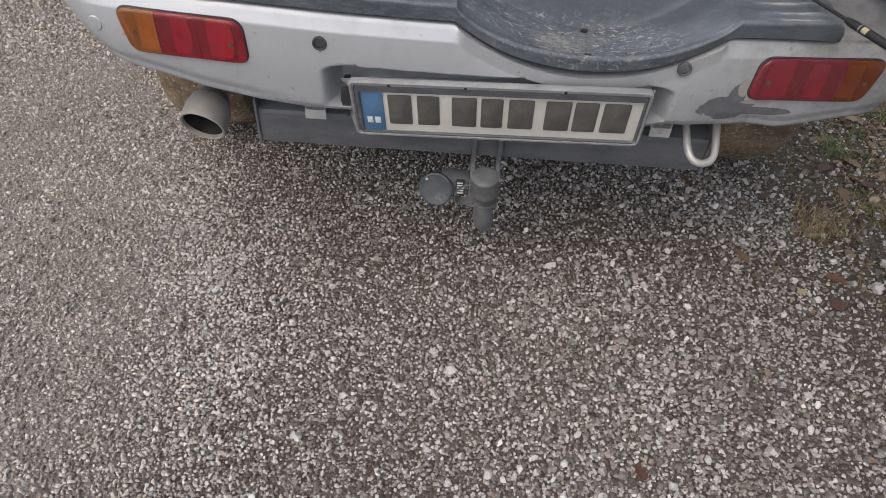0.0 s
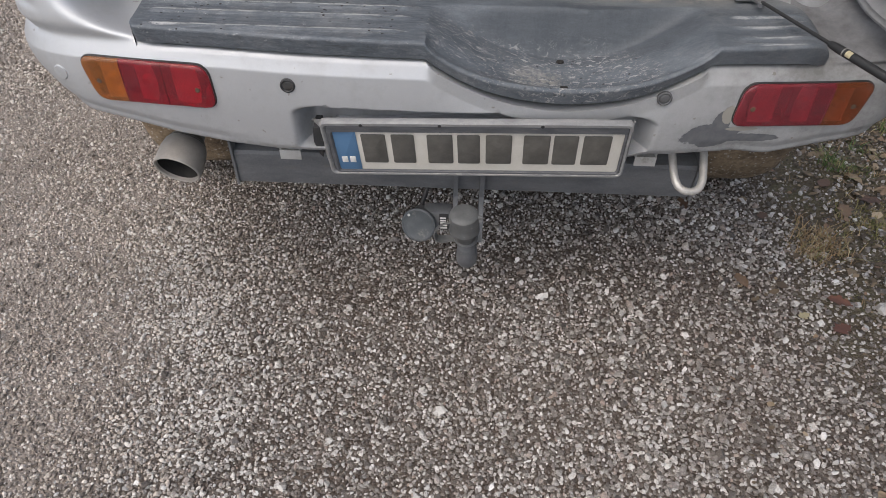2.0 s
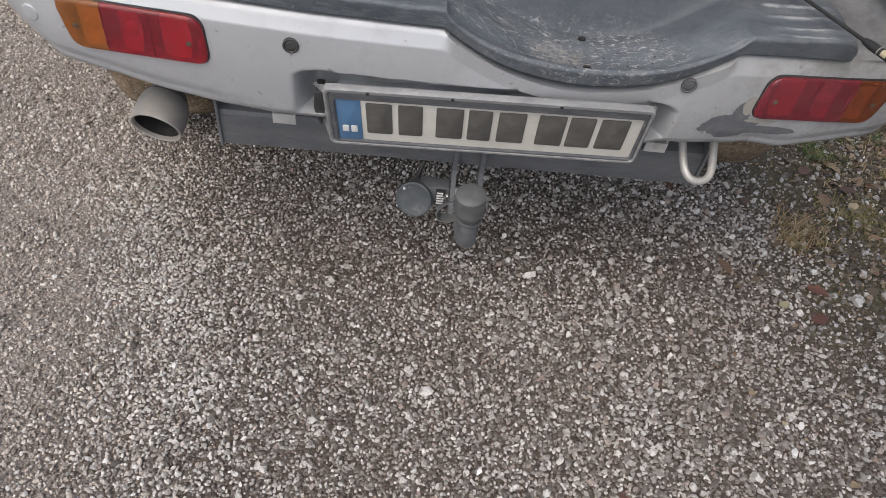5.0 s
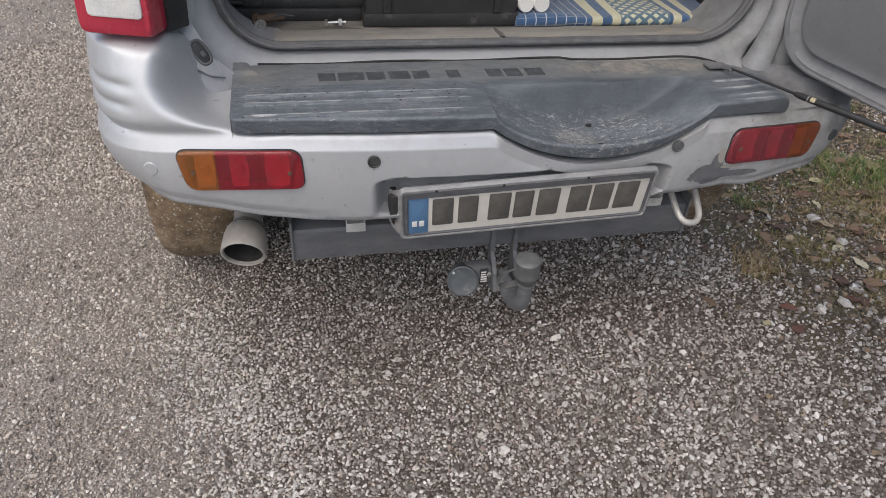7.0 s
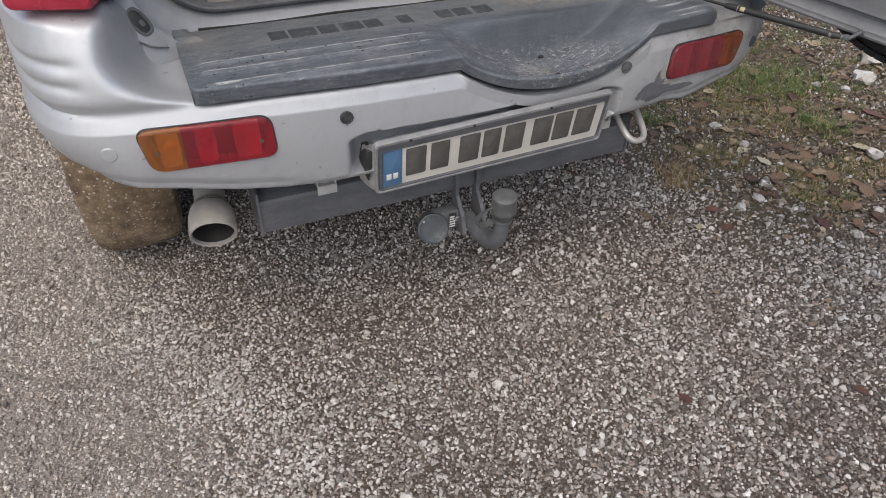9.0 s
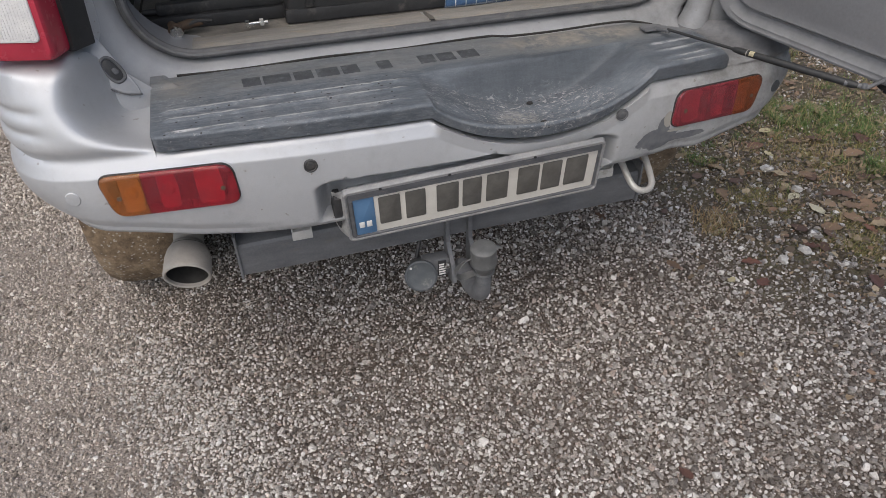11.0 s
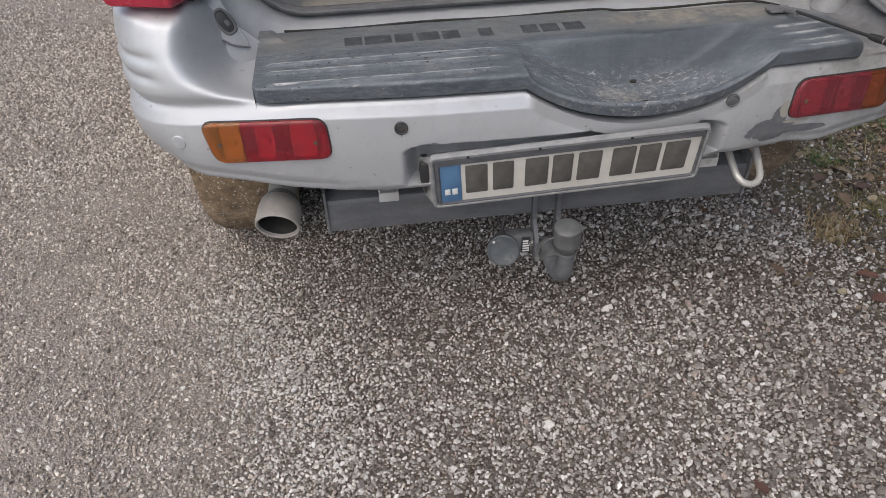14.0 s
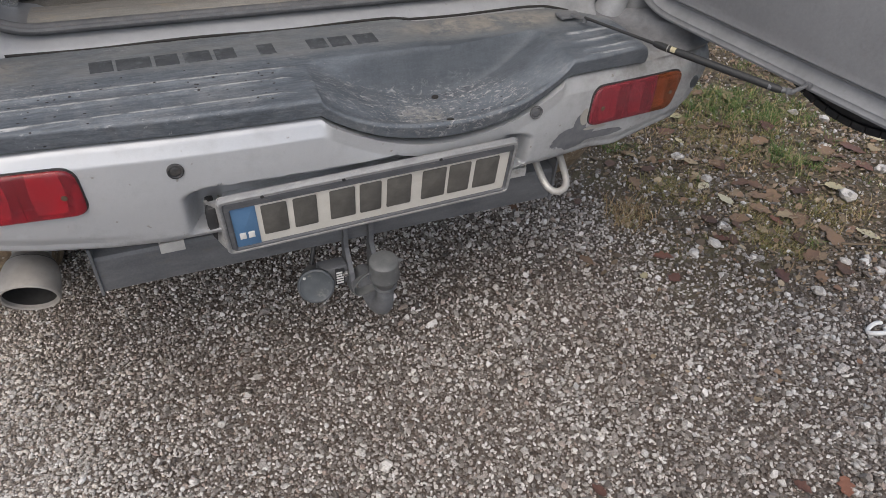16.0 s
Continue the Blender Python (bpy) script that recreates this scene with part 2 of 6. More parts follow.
    dots = n.math("MULTIPLY", dots, n.math("MAXIMUM", n.mask(x, -0.06, -0.14), n.math("MULTIPLY", hollow, 0.8)))
    dots = n.math("MULTIPLY", dots, n.math("MULTIPLY", n.mask(y, 0.145, 0.135), n.math("MAXIMUM", n.mask(y, 0.004, 0.012), n.mask(x, -0.05, 0.0))))
    c = n.mix(dots, c, (0.012, 0.012, 0.013))
    n.bump(grain, 0.10, 0.0012)
    n.bump(n.noise(40, 4, 0.6), 0.16, 0.004)
    n.bump(n.math("ADD", scrape, n.math("MULTIPLY", dots, -2.0)), 0.3, 0.0012)
    return n.put(Base_Color=c, Roughness=n.math("ADD", 0.46, n.math("MULTIPLY", blot, 0.25)))


def lens_plastic(name, colour, scale, haze=0.27):
    n = Nodes(name)
    ribs = n.node("ShaderNodeTexWave", Vector=n.xyz, Scale=scale, Distortion=0.0)
    ribs.bands_direction = "X"
    film = n.noise(30, 5, 0.7)
    n.bump(ribs.outputs[1], 0.04, 0.001)
    dust = n.math("ADD", haze, n.math("MULTIPLY", n.mask(film, 0.4, 0.8), 0.2))
    c = n.mix(dust, colour, (0.33, 0.26, 0.275))
    return n.put(Base_Color=c, Roughness=n.math("ADD", 0.16, n.math("MULTIPLY", film, 0.14)), Transmission_Weight=n.math("SUBTRACT", 0.98, n.math("MULTIPLY", dust, 0.42)), IOR=1.42)


def gravel_stone(name, stops, rough=0.62):
    n = Nodes(name)
    rnd = n.node("ShaderNodeNewGeometry").outputs["Random Per Island"]
    c = n.ramp(rnd, stops)
    c = n.mix(0.8, c, n.ramp(n.noise(340, 4, 0.75), [(0.30, (0.16, 0.155, 0.145)), (0.70, (0.80, 0.785, 0.765))]), "OVERLAY")
    wet = n.mask(n.noise(2.3, 5, 0.6), 0.42, 0.66)
    side = n.mask(n.node("ShaderNodeSeparateXYZ", i0=n.xyz).outputs[0], 0.1, 1.1)
    c = n.mix(n.math("ADD", n.math("MULTIPLY", wet, 0.16), n.math("MULTIPLY", side, 0.12)), c, (0.11, 0.088, 0.073))
    n.bump(n.noise(420, 4, 0.75), 0.6, 0.0018)
    return n.put(Base_Color=c, Roughness=rough, Specular_IOR_Level=0.35)


def earth():
    n = Nodes("gravelly_earth")
    big = n.noise(1.1, 6, 0.6)
    mid = n.noise(9, 6, 0.65)
    grit = n.node("ShaderNodeTexVoronoi", Vector=n.xyz, Scale=150.0)
    tone = n.node("ShaderNodeTexWhiteNoise", Vector=grit.outputs["Position"]).outputs[0]
    chips = n.ramp(tone, [(0.0, (0.05, 0.042, 0.036)), (0.35, (0.11, 0.092, 0.078)), (0.7, (0.19, 0.17, 0.15)), (0.95, (0.36, 0.34, 0.31)), (1.0, (0.5, 0.48, 0.46))])
    soil = n.ramp(mid, [(0.3, (0.066, 0.049, 0.039)), (0.7, (0.125, 0.096, 0.078))])
    x = n.node("ShaderNodeSeparateXYZ", i0=n.xyz).outputs[0]
    track = n.mask(n.math("ADD", n.math("ADD", x, n.math("MULTIPLY", big, 0.4)), n.math("MULTIPLY", n.math("SUBTRACT", n.noise(0.22, 3, 0.5), 0.5), n.math("MULTIPLY", n.mask(n.near((0, 0, 0), (1, 1, 1)), 2.5, 6.0), 14.0))), -0.28, -0.75)
    soil = n.mix(n.math("MULTIPLY", track, 0.85), soil, n.ramp(mid, [(0.3, (0.29, 0.253, 0.22)), (0.7, (0.40, 0.357, 0.318))]))
    side = n.math("MULTIPLY", n.mask(n.math("ADD", x, n.math("MULTIPLY", big, 0.3)), 0.85, 1.2), n.mask(n.node("ShaderNodeSeparateXYZ", i0=n.xyz).outputs[1], -0.3, 0.1))
    soil = n.mix(n.math("MULTIPLY", side, 0.8), soil, n.ramp(mid, [(0.3, (0.075, 0.056, 0.034)), (0.52, (0.12, 0.098, 0.055)), (0.7, (0.105, 0.11, 0.048))]))
    amount = n.math("ADD", 0.30, n.math("MULTIPLY", n.mask(n.noise(40, 4, 0.6), 0.4, 0.6), 0.4))
    amount = n.math("MULTIPLY", amount, n.math("SUBTRACT", 1.0, n.math("MULTIPLY", n.math("MAXIMUM", track, side), 0.75)))
    c = n.mix(amount, soil, chips)
    # the loose gravel goes on beyond the stones laid one by one
    y = n.node("ShaderNodeSeparateXYZ", i0=n.xyz).outputs[1]
    ragged = n.math("MULTIPLY", n.math("SUBTRACT", n.noise(2.2, 5, 0.65), 0.5), 0.9)
    loose = n.math("MULTIPLY", n.mask(n.math("ADD", n.math("SUBTRACT", y, n.math("MULTIPLY", n.mask(x, 1.4, 2.6), 0.9)), ragged), -0.95, -1.35), n.math("SUBTRACT", 1.0, track))
    c = n.mix(n.math("MULTIPLY", loose, n.mask(mid, 0.2, 0.5)), c, n.ramp(tone, [(0.0, (0.066, 0.055, 0.048)), (0.4, (0.15, 0.133, 0.119)), (0.75, (0.25, 0.228, 0.208)), (1.0, (0.46, 0.44, 0.415))]))
    far = n.mask(n.near((0, 0, 0), (9, 9, 9)), 0.8, 2.0)
    c = n.mix(n.math("MULTIPLY", far, 0.6), c, n.ramp(n.noise(0.35, 6, 0.6), [(0.35, (0.13, 0.115, 0.1)), (0.65, (0.07, 0.085, 0.04))]))
    n.bump(n.math("MULTIPLY", grit.outputs["Distance"], -1.0), 0.8, 0.006)
    n.bump(mid, 0.5, 0.02)
    return n.put(Base_Color=c, Roughness=0.8, Specular_IOR_Level=0.25)


def blanket_weave():
    n = Nodes("striped_weave")
    p = n.node("ShaderNodeSeparateXYZ", i0=n.xyz)
    x, s = p.outputs[0], n.math("ADD", p.outputs[1], p.outputs[2])
    blue, cream = (0.045, 0.11, 0.23), (0.62, 0.60, 0.42)
    t = n.node("ShaderNodeMapRange", i0=x, i1=0.09, i2=0.65).outputs[0]
    c = n.ramp(t, [(0.0, blue), (0.335, cream), (0.385, blue), (0.43, cream), (0.475, (0.11, 0.19, 0.26)), (0.72, blue), (0.735, cream), (0.78, blue), (0.82, cream), (0.86, blue)], "CONSTANT")
    line = n.math("LESS_THAN", n.math("FRACT", n.math("DIVIDE", x, 0.026)), 0.09)
    line2 = n.math("LESS_THAN", n.math("FRACT", n.math("DIVIDE", s, 0.02)), 0.07)
    thin = n.math("MULTIPLY", n.math("MULTIPLY", n.math("MAXIMUM", line, n.math("MULTIPLY", line2, 0.5)), n.math("LESS_THAN", x, 0.275)), 0.75)
    c = n.mix(thin, c, (0.7, 0.72, 0.7))
    a = n.math("FRACT", n.math("DIVIDE", n.math("ADD", x, s), 0.032))
    b = n.math("FRACT", n.math("DIVIDE", n.math("SUBTRACT", x, s), 0.032))
    dia = n.math("MULTIPLY", n.math("GREATER_THAN", a, 0.42), n.math("GREATER_THAN", b, 0.42))
    zone = n.math("MULTIPLY", n.math("GREATER_THAN", x, 0.36), n.math("LESS_THAN", x, 0.488))
    c = n.mix(n.math("MULTIPLY", dia, zone), c, (0.66, 0.66, 0.46))
    thread = n.node("ShaderNodeTexWave", Vector=n.xyz, Scale=160.0, Distortion=1.5)
    thread.bands_direction = "DIAGONAL"
    c = n.mix(0.35, c, n.ramp(n.noise(220, 3, 0.6), [(0.3, (0.25, 0.25, 0.25)), (0.7, (0.75, 0.75, 0.75))]), "OVERLAY")
    n.bump(thread.outputs[1], 0.5, 0.002)
    return n.put(Base_Color=c, Roughness=0.95, Sheen_Weight=0.3)


def leafy(name, stops):
    n = Nodes(name)
    c = n.ramp(n.node("ShaderNodeObjectInfo").outputs["Random"], stops)
    c = n.mix(0.6, c, n.ramp(n.noise(70, 5, 0.7), [(0.25, (0.2, 0.19, 0.17)), (0.75, (0.75, 0.74, 0.7))]), "OVERLAY")
    n.bump(n.noise(120, 4, 0.6), 0.3, 0.002)
    return n.put(Base_Color=c, Roughness=0.6)


def glass_clear(name, colour, rough):
    n = Nodes(name)
    return n.put(Base_Color=colour, Roughness=rough, Transmission_Weight=1.0, IOR=1.45)


PAINT = silver_paint("silver_paint")
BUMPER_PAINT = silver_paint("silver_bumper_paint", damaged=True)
# darker copy of the silver, with weaker reflections and door shading in its colour
JAMB_PAINT = silver_paint("dim_jamb_paint", dull=0.58)
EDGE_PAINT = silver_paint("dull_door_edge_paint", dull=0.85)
PAD = pad_plastic()
PAD_MARK = worn("dark_moulded_mark", (0.050, 0.055, 0.062), (0.075, 0.082, 0.09), 34, 0.6, dust=(0.13, 0.14, 0.15), dust_at=(0.50, 0.66))
BLACK = worn("black_trim_plastic", (0.018, 0.019, 0.02), (0.035, 0.036, 0.038), 12, 0.55, dust=(0.12, 0.11, 0.1))
TRIM = worn("dark_grey_door_trim", (0.225, 0.23, 0.24), (0.28, 0.285, 0.296), 5, 0.36, dust=(0.13, 0.125, 0.12), dust_at=(0.6, 0.85), grain=0.15, bump=0.25)
RUBBER = worn("weathered_rubber_seal", (0.085, 0.088, 0.094), (0.14, 0.143, 0.148), 20, 0.62, dust=(0.22, 0.2, 0.17))
SCUFF = worn("scuffed_grey_sill_plastic", (0.21, 0.204, 0.192), (0.32, 0.308, 0.285), 10, 0.8, dust=(0.38, 0.33, 0.26), dust_at=(0.5, 0.7), stretch=(1, 2.5, 2.5))
BEAM = worn("powder_coated_steel", (0.105, 0.110, 0.118), (0.175, 0.181, 0.19), 9, 0.55, dust=(0.16, 0.145, 0.12), dust_at=(0.56, 0.8), stretch=(1, 3, 3))
ZINC = worn("zinc_plated_steel", (0.52, 0.52, 0.51), (0.68, 0.68, 0.66), 25, 0.45, 0.35, dust=(0.3, 0.27, 0.22))
HOOK = worn("silver_painted_rod", (0.45, 0.44, 0.42), (0.58, 0.57, 0.55), 20, 0.45, 0.35, dust=(0.32, 0.29, 0.24))
CHROME = worn("bright_steel", (0.6, 0.6, 0.58), (0.7, 0.7, 0.68), 30, 0.25, 0.95)
PIPE = worn("dusty_exhaust_steel", (0.30, 0.282, 0.258), (0.40, 0.38, 0.35), 22, 0.6, 0.3, dust=(0.38, 0.35, 0.31), grain=0.2)
SOOT = worn("sooty_steel", (0.015, 0.014, 0.013), (0.03, 0.028, 0.026), 30, 0.8)
RUST = worn("rusty_dirty_steel", (0.06, 0.04, 0.028), (0.13, 0.085, 0.055), 18, 0.85, dust=(0.16, 0.13, 0.1))
MUD = Nodes("mud_caked_tyre_rubber")
_c = MUD.ramp(MUD.noise(9, 6, 0.7), [(0.32, (0.08, 0.057, 0.038)), (0.5, (0.21, 0.155, 0.102)), (0.68, (0.37, 0.285, 0.192))])
_c = MUD.mix(0.75, _c, MUD.ramp(MUD.noise(70, 7, 0.8), [(0.3, (0.22, 0.21, 0.2)), (0.7, (0.78, 0.77, 0.75))]), "OVERLAY")
_v = MUD.node("ShaderNodeTexVoronoi", Vector=MUD.xyz, Scale=105.0)
_s = MUD.math("MULTIPLY", MUD.mask(_v.outputs["Distance"], 0.34, 0.24), MUD.math("GREATER_THAN", MUD.node("ShaderNodeTexWhiteNoise", Vector=_v.outputs["Position"]).outputs[0], 0.55))
_c = MUD.mix(MUD.math("MULTIPLY", _s, 0.8), _c, (0.52, 0.48, 0.42))
MUD.bump(MUD.noise(60, 6, 0.7), 0.8, 0.008)
MUD = MUD.put(Base_Color=_c, Roughness=0.92)
TYRE = worn("black_tyre_rubber", (0.02, 0.02, 0.021), (0.035, 0.035, 0.036), 14, 0.75, dust=(0.1, 0.095, 0.085))
UNDER = worn("dirty_underbody", (0.025, 0.022, 0.02), (0.055, 0.048, 0.04), 6, 0.9)
CAP = Nodes("clouded_rubber_cap")
CAP = CAP.put(Base_Color=CAP.ramp(CAP.noise(60, 5, 0.7), [(0.3, (0.125, 0.13, 0.132)), (0.62, (0.18, 0.184, 0.184)), (0.74, (0.36, 0.35, 0.33))]), Roughness=0.34, Transmission_Weight=0.35, IOR=1.4)
SOCKET = worn("grey_socket_plastic", (0.06, 0.07, 0.078), (0.09, 0.10, 0.11), 30, 0.5, dust=(0.25, 0.24, 0.22))
HOLDER = worn("aged_grey_holder_plastic", (0.24, 0.244, 0.25), (0.35, 0.354, 0.356), 24, 0.45, 0.2, dust=(0.42, 0.42, 0.41), dust_at=(0.55, 0.68), stretch=(1, 2, 2))
FLANK = worn("dusty_pale_holder", (0.32, 0.322, 0.322), (0.45, 0.45, 0.444), 26, 0.6, 0.1, dust=(0.2, 0.19, 0.17), dust_at=(0.55, 0.72))
HOLDER_DARK = worn("dark_holder_lip", (0.085, 0.09, 0.10), (0.145, 0.15, 0.16), 18, 0.5, dust=(0.28, 0.26, 0.23), stretch=(1, 4, 4))
PLATE = worn("off_white_plate", (0.56, 0.54, 0.49), (0.65, 0.63, 0.58), 12, 0.4, dust=(0.4, 0.36, 0.29), dust_at=(0.62, 0.8), grain=0.12)
PLATE_BLUE = worn("blue_plate_band", (0.08, 0.18, 0.33), (0.11, 0.22, 0.38), 18, 0.4, dust=(0.3, 0.32, 0.34), dust_at=(0.62, 0.8), grain=0.12)
PLATE_INK = worn("dark_plate_ink", (0.085, 0.082, 0.075), (0.13, 0.125, 0.115), 40, 0.45)
WHITE = worn("white_plastic", (0.68, 0.68, 0.66), (0.8, 0.8, 0.78), 15, 0.45, grain=0.1)
AMBER = lens_plastic("amber_lens", (0.95, 0.38, 0.05), 55)
RED_DARK = lens_plastic("dark_red_lens", (0.90, 0.035, 0.09), 40)
RED = lens_plastic("red_lens", (0.93, 0.04, 0.09), 75)
AMBER_DULL = lens_plastic("hazy_amber_lens", (0.7, 0.2, 0.03), 55, 0.26)
# right lamp: extra haze in the faded red imitates sky reflected in the lens
RED_DULL = lens_plastic("sky_hazed_red_lens", (0.80, 0.035, 0.09), 60, 0.38)
CLEAR = worn("clear_prism_lens", (0.66, 0.66, 0.66), (0.78, 0.78, 0.77), 40, 0.3, grain=0.3)
RED_BODY = worn("glossy_red_lamp_plastic", (0.38, 0.025, 0.05), (0.46, 0.035, 0.065), 14, 0.25, grain=0.1, coat=0.4)
REFLECT = worn("lamp_reflector", (0.80, 0.80, 0.80), (0.88, 0.88, 0.88), 20, 0.4, 0.25, grain=0.1)
WINDOW = glass_clear("tinted_window_glass", (0.25, 0.28, 0.28), 0.02)
STONE = gravel_stone("grey_gravel", [(0.0, (0.09, 0.08, 0.073)), (0.16, (0.18, 0.162, 0.149)), (0.38, (0.29, 0.272, 0.256)), (0.57, (0.40, 0.383, 0.364)), (0.63, (0.35, 0.28, 0.242)), (0.72, (0.48, 0.467, 0.45)), (0.90, (0.62, 0.61, 0.592)), (1.0, (0.82, 0.81, 0.795))])
GRIT = gravel_stone("brown_grit", [(0.0, (0.06, 0.049, 0.042)), (0.3, (0.15, 0.128, 0.113)), (0.62, (0.27, 0.24, 0.217)), (0.86, (0.50, 0.47, 0.44)), (1.0, (0.76, 0.74, 0.72))], 0.7)
TRACK = gravel_stone("tan_track_grit", [(0.0, (0.17, 0.145, 0.124)), (0.3, (0.36, 0.322, 0.287)), (0.62, (0.51, 0.463, 0.415)), (0.86, (0.63, 0.587, 0.54)), (1.0, (0.79, 0.755, 0.71))], 0.75)
PALE = gravel_stone("pale_stone", [(0.0, (0.33, 0.316, 0.295)), (0.5, (0.50, 0.483, 0.458)), (1.0, (0.72, 0.703, 0.675))])
EARTH = earth()
WEAVE = blanket_weave()
LEAF = leafy("dead_leaf", [(0.0, (0.10, 0.058, 0.04)), (0.3, (0.17, 0.102, 0.066)), (0.55, (0.24, 0.16, 0.10)), (0.72, (0.16, 0.085, 0.062)), (0.88, (0.30, 0.225, 0.14)), (1.0, (0.40, 0.33, 0.215))])
LEAF_PALE = leafy("pale_leaf", [(0.0, (0.46, 0.41, 0.25)), (1.0, (0.56, 0.52, 0.38))])
LEAF_RED = leafy("red_brown_leaf", [(0.0, (0.10, 0.05, 0.04)), (1.0, (0.20, 0.088, 0.056))])
GRASS = Nodes("mixed_grass")
GRASS = GRASS.put(Base_Color=GRASS.ramp(GRASS.node("ShaderNodeNewGeometry").outputs["Random Per Island"], [(0.0, (0.05, 0.105, 0.022)), (0.45, (0.11, 0.185, 0.042)), (0.65, (0.17, 0.21, 0.06)), (0.82, (0.30, 0.25, 0.11)), (1.0, (0.42, 0.35, 0.19))]), Roughness=0.6)
MOSSY = Nodes("yellow_green_moss")
MOSSY = MOSSY.put(Base_Color=MOSSY.ramp(MOSSY.node("ShaderNodeNewGeometry").outputs["Random Per Island"], [(0.0, (0.11, 0.115, 0.035)), (0.35, (0.19, 0.18, 0.06)), (0.6, (0.27, 0.235, 0.09)), (0.8, (0.30, 0.21, 0.10)), (1.0, (0.42, 0.35, 0.18))]), Roughness=0.65)
STRAW = Nodes("dry_grass")
STRAW = STRAW.put(Base_Color=STRAW.ramp(STRAW.node("ShaderNodeNewGeometry").outputs["Random Per Island"], [(0.0, (0.20, 0.13, 0.065)), (0.45, (0.34, 0.23, 0.12)), (0.8, (0.46, 0.35, 0.20)), (0.9, (0.22, 0.24, 0.09)), (1.0, (0.56, 0.47, 0.30))]), Roughness=0.65)
CARPET = worn("worn_load_carpet", (0.13, 0.122, 0.11), (0.23, 0.215, 0.19), 14, 0.95, dust=(0.2, 0.18, 0.15), grain=0.5, bump=0.6)
LITTER = Nodes("crumbled_leaves")
LITTER = LITTER.put(Base_Color=LITTER.ramp(LITTER.node("ShaderNodeNewGeometry").outputs["Random Per Island"], [(0.0, (0.08, 0.06, 0.042)), (0.4, (0.17, 0.128, 0.084)), (0.75, (0.28, 0.215, 0.14)), (0.92, (0.21, 0.12, 0.078)), (1.0, (0.42, 0.35, 0.24))]), Roughness=0.75)


# ---- mesh helpers ----
def mesh_of(name, geo, material, smooth=True, sharp=38):
    verts, faces = geo
    me = bpy.data.meshes.new(name)
    me.from_pydata([tuple(v) for v in verts], [], faces)
    me.validate()
    bm = bmesh.new()
    bm.from_mesh(me)
    bmesh.ops.recalc_face_normals(bm, faces=bm.faces)
    bm.to_mesh(me)
    bm.free()
    me.materials.append(material)
    if smooth:
        me.shade_smooth()
        me.set_sharp_from_angle(angle=radians(sharp))
    return me


def part(name, geo, material, parent, label="", smooth=True, sharp=38):
    ob = new(name, mesh_of(name, geo, material, smooth, sharp))
    ob.parent = parent
    return tagged(ob, label)


def thing(name, geo, material, label, category, group="", kind="", smooth=True, sharp=38):
    return tagged(new(name, mesh_of(name, geo, material, smooth, sharp)), label, category, group, kind)


def joined(*geos):
    verts, faces = [], []
    for v, f in geos:
        k = len(verts)
        verts += [tuple(p) for p in v]
        faces += [tuple(i + k for i in q) for q in f]
    return verts, faces


def moved(geo, m):
    return [m @ Vector(v) for v in geo[0]], geo[1]


def grid_faces(nu, nv, around_u=False, around_v=False):
    out = []
    for i in range(nu if around_u else nu - 1):
        for j in range(nv if around_v else nv - 1):
            a, b = i, (i + 1) % nu
            c, d = j, (j + 1) % nv
            out.append((a * nv + c, b * nv + c, b * nv + d, a * nv + d))
    return out


def smoothstep(a, b, x):
    t = min(1.0, max(0.0, (x - a) / (b - a)))
    return t * t * (3 - 2 * t)


def along(table, x):
    """Linear reading of a small table of (x, value)."""
    xs, ys = zip(*table)
    return float(np.interp(x, xs, ys))


def curve_through(points, n):
    """n points evenly along a smooth curve through a few."""
    p = [Vector(q) for q in points]
    p = [p[0] * 2 - p[1]] + p + [p[-1] * 2 - p[-2]]
    fine = []
    for i in range(1, len(p) - 2):
        for k in range(24):
            t = k / 24
            fine.append(0.5 * (2 * p[i] + (p[i + 1] - p[i - 1]) * t + (2 * p[i - 1] - 5 * p[i] + 4 * p[i + 1] - p[i + 2]) * t * t + (3 * p[i] - p[i - 1] - 3 * p[i + 1] + p[i + 2]) * t ** 3))
    fine.append(p[-2])
    d = [0.0]
    for a, b in zip(fine, fine[1:]):
        d.append(d[-1] + (b - a).length)
    out = []
    for s in np.linspace(0, d[-1], n):
        i = min(len(d) - 2, max(0, int(np.searchsorted(d, s)) - 1))
        out.append(fine[i].lerp(fine[i + 1], (s - d[i]) / max(1e-9, d[i + 1] - d[i])))
    return out


def tube(points, radius, seg=12, closed=False):
    """A round bar along points; radius is one number or one for each point."""
    pts = [Vector(p) for p in points]
    n = len(pts)
    rad = radius if isinstance(radius, (list, tuple)) else [radius] * n
    verts, side = [], None
    for i, p in enumerate(pts):
        a = pts[(i - 1) % n] if closed or i else p
        b = pts[(i + 1) % n] if closed or i < n - 1 else p
        way = (b - a).normalized()
        if side is None:
            side = way.orthogonal().normalized()
        side = (side - way * side.dot(way)).normalized()
        up = way.cross(side)
        for k in range(seg):
            t = 2 * math.pi * k / seg
            verts.append(p + (side * math.cos(t) + up * math.sin(t)) * rad[i])
    faces = grid_faces(n, seg, closed, True)
    if not closed:
        faces += [tuple(range(seg))[::-1], tuple(range((n - 1) * seg, n * seg))]
    return verts, faces


def lathe(profile, seg=48, m=None, closed=False):
    """Profile of (radius, along) turned round local z."""
    verts = []
    for k in range(seg):
        t = 2 * math.pi * k / seg
        for r, z in profile:
            verts.append(Vector((r * math.cos(t), r * math.sin(t), z)))
    geo = verts, grid_faces(seg, len(profile), True, closed)
    return moved(geo, m) if m else geo


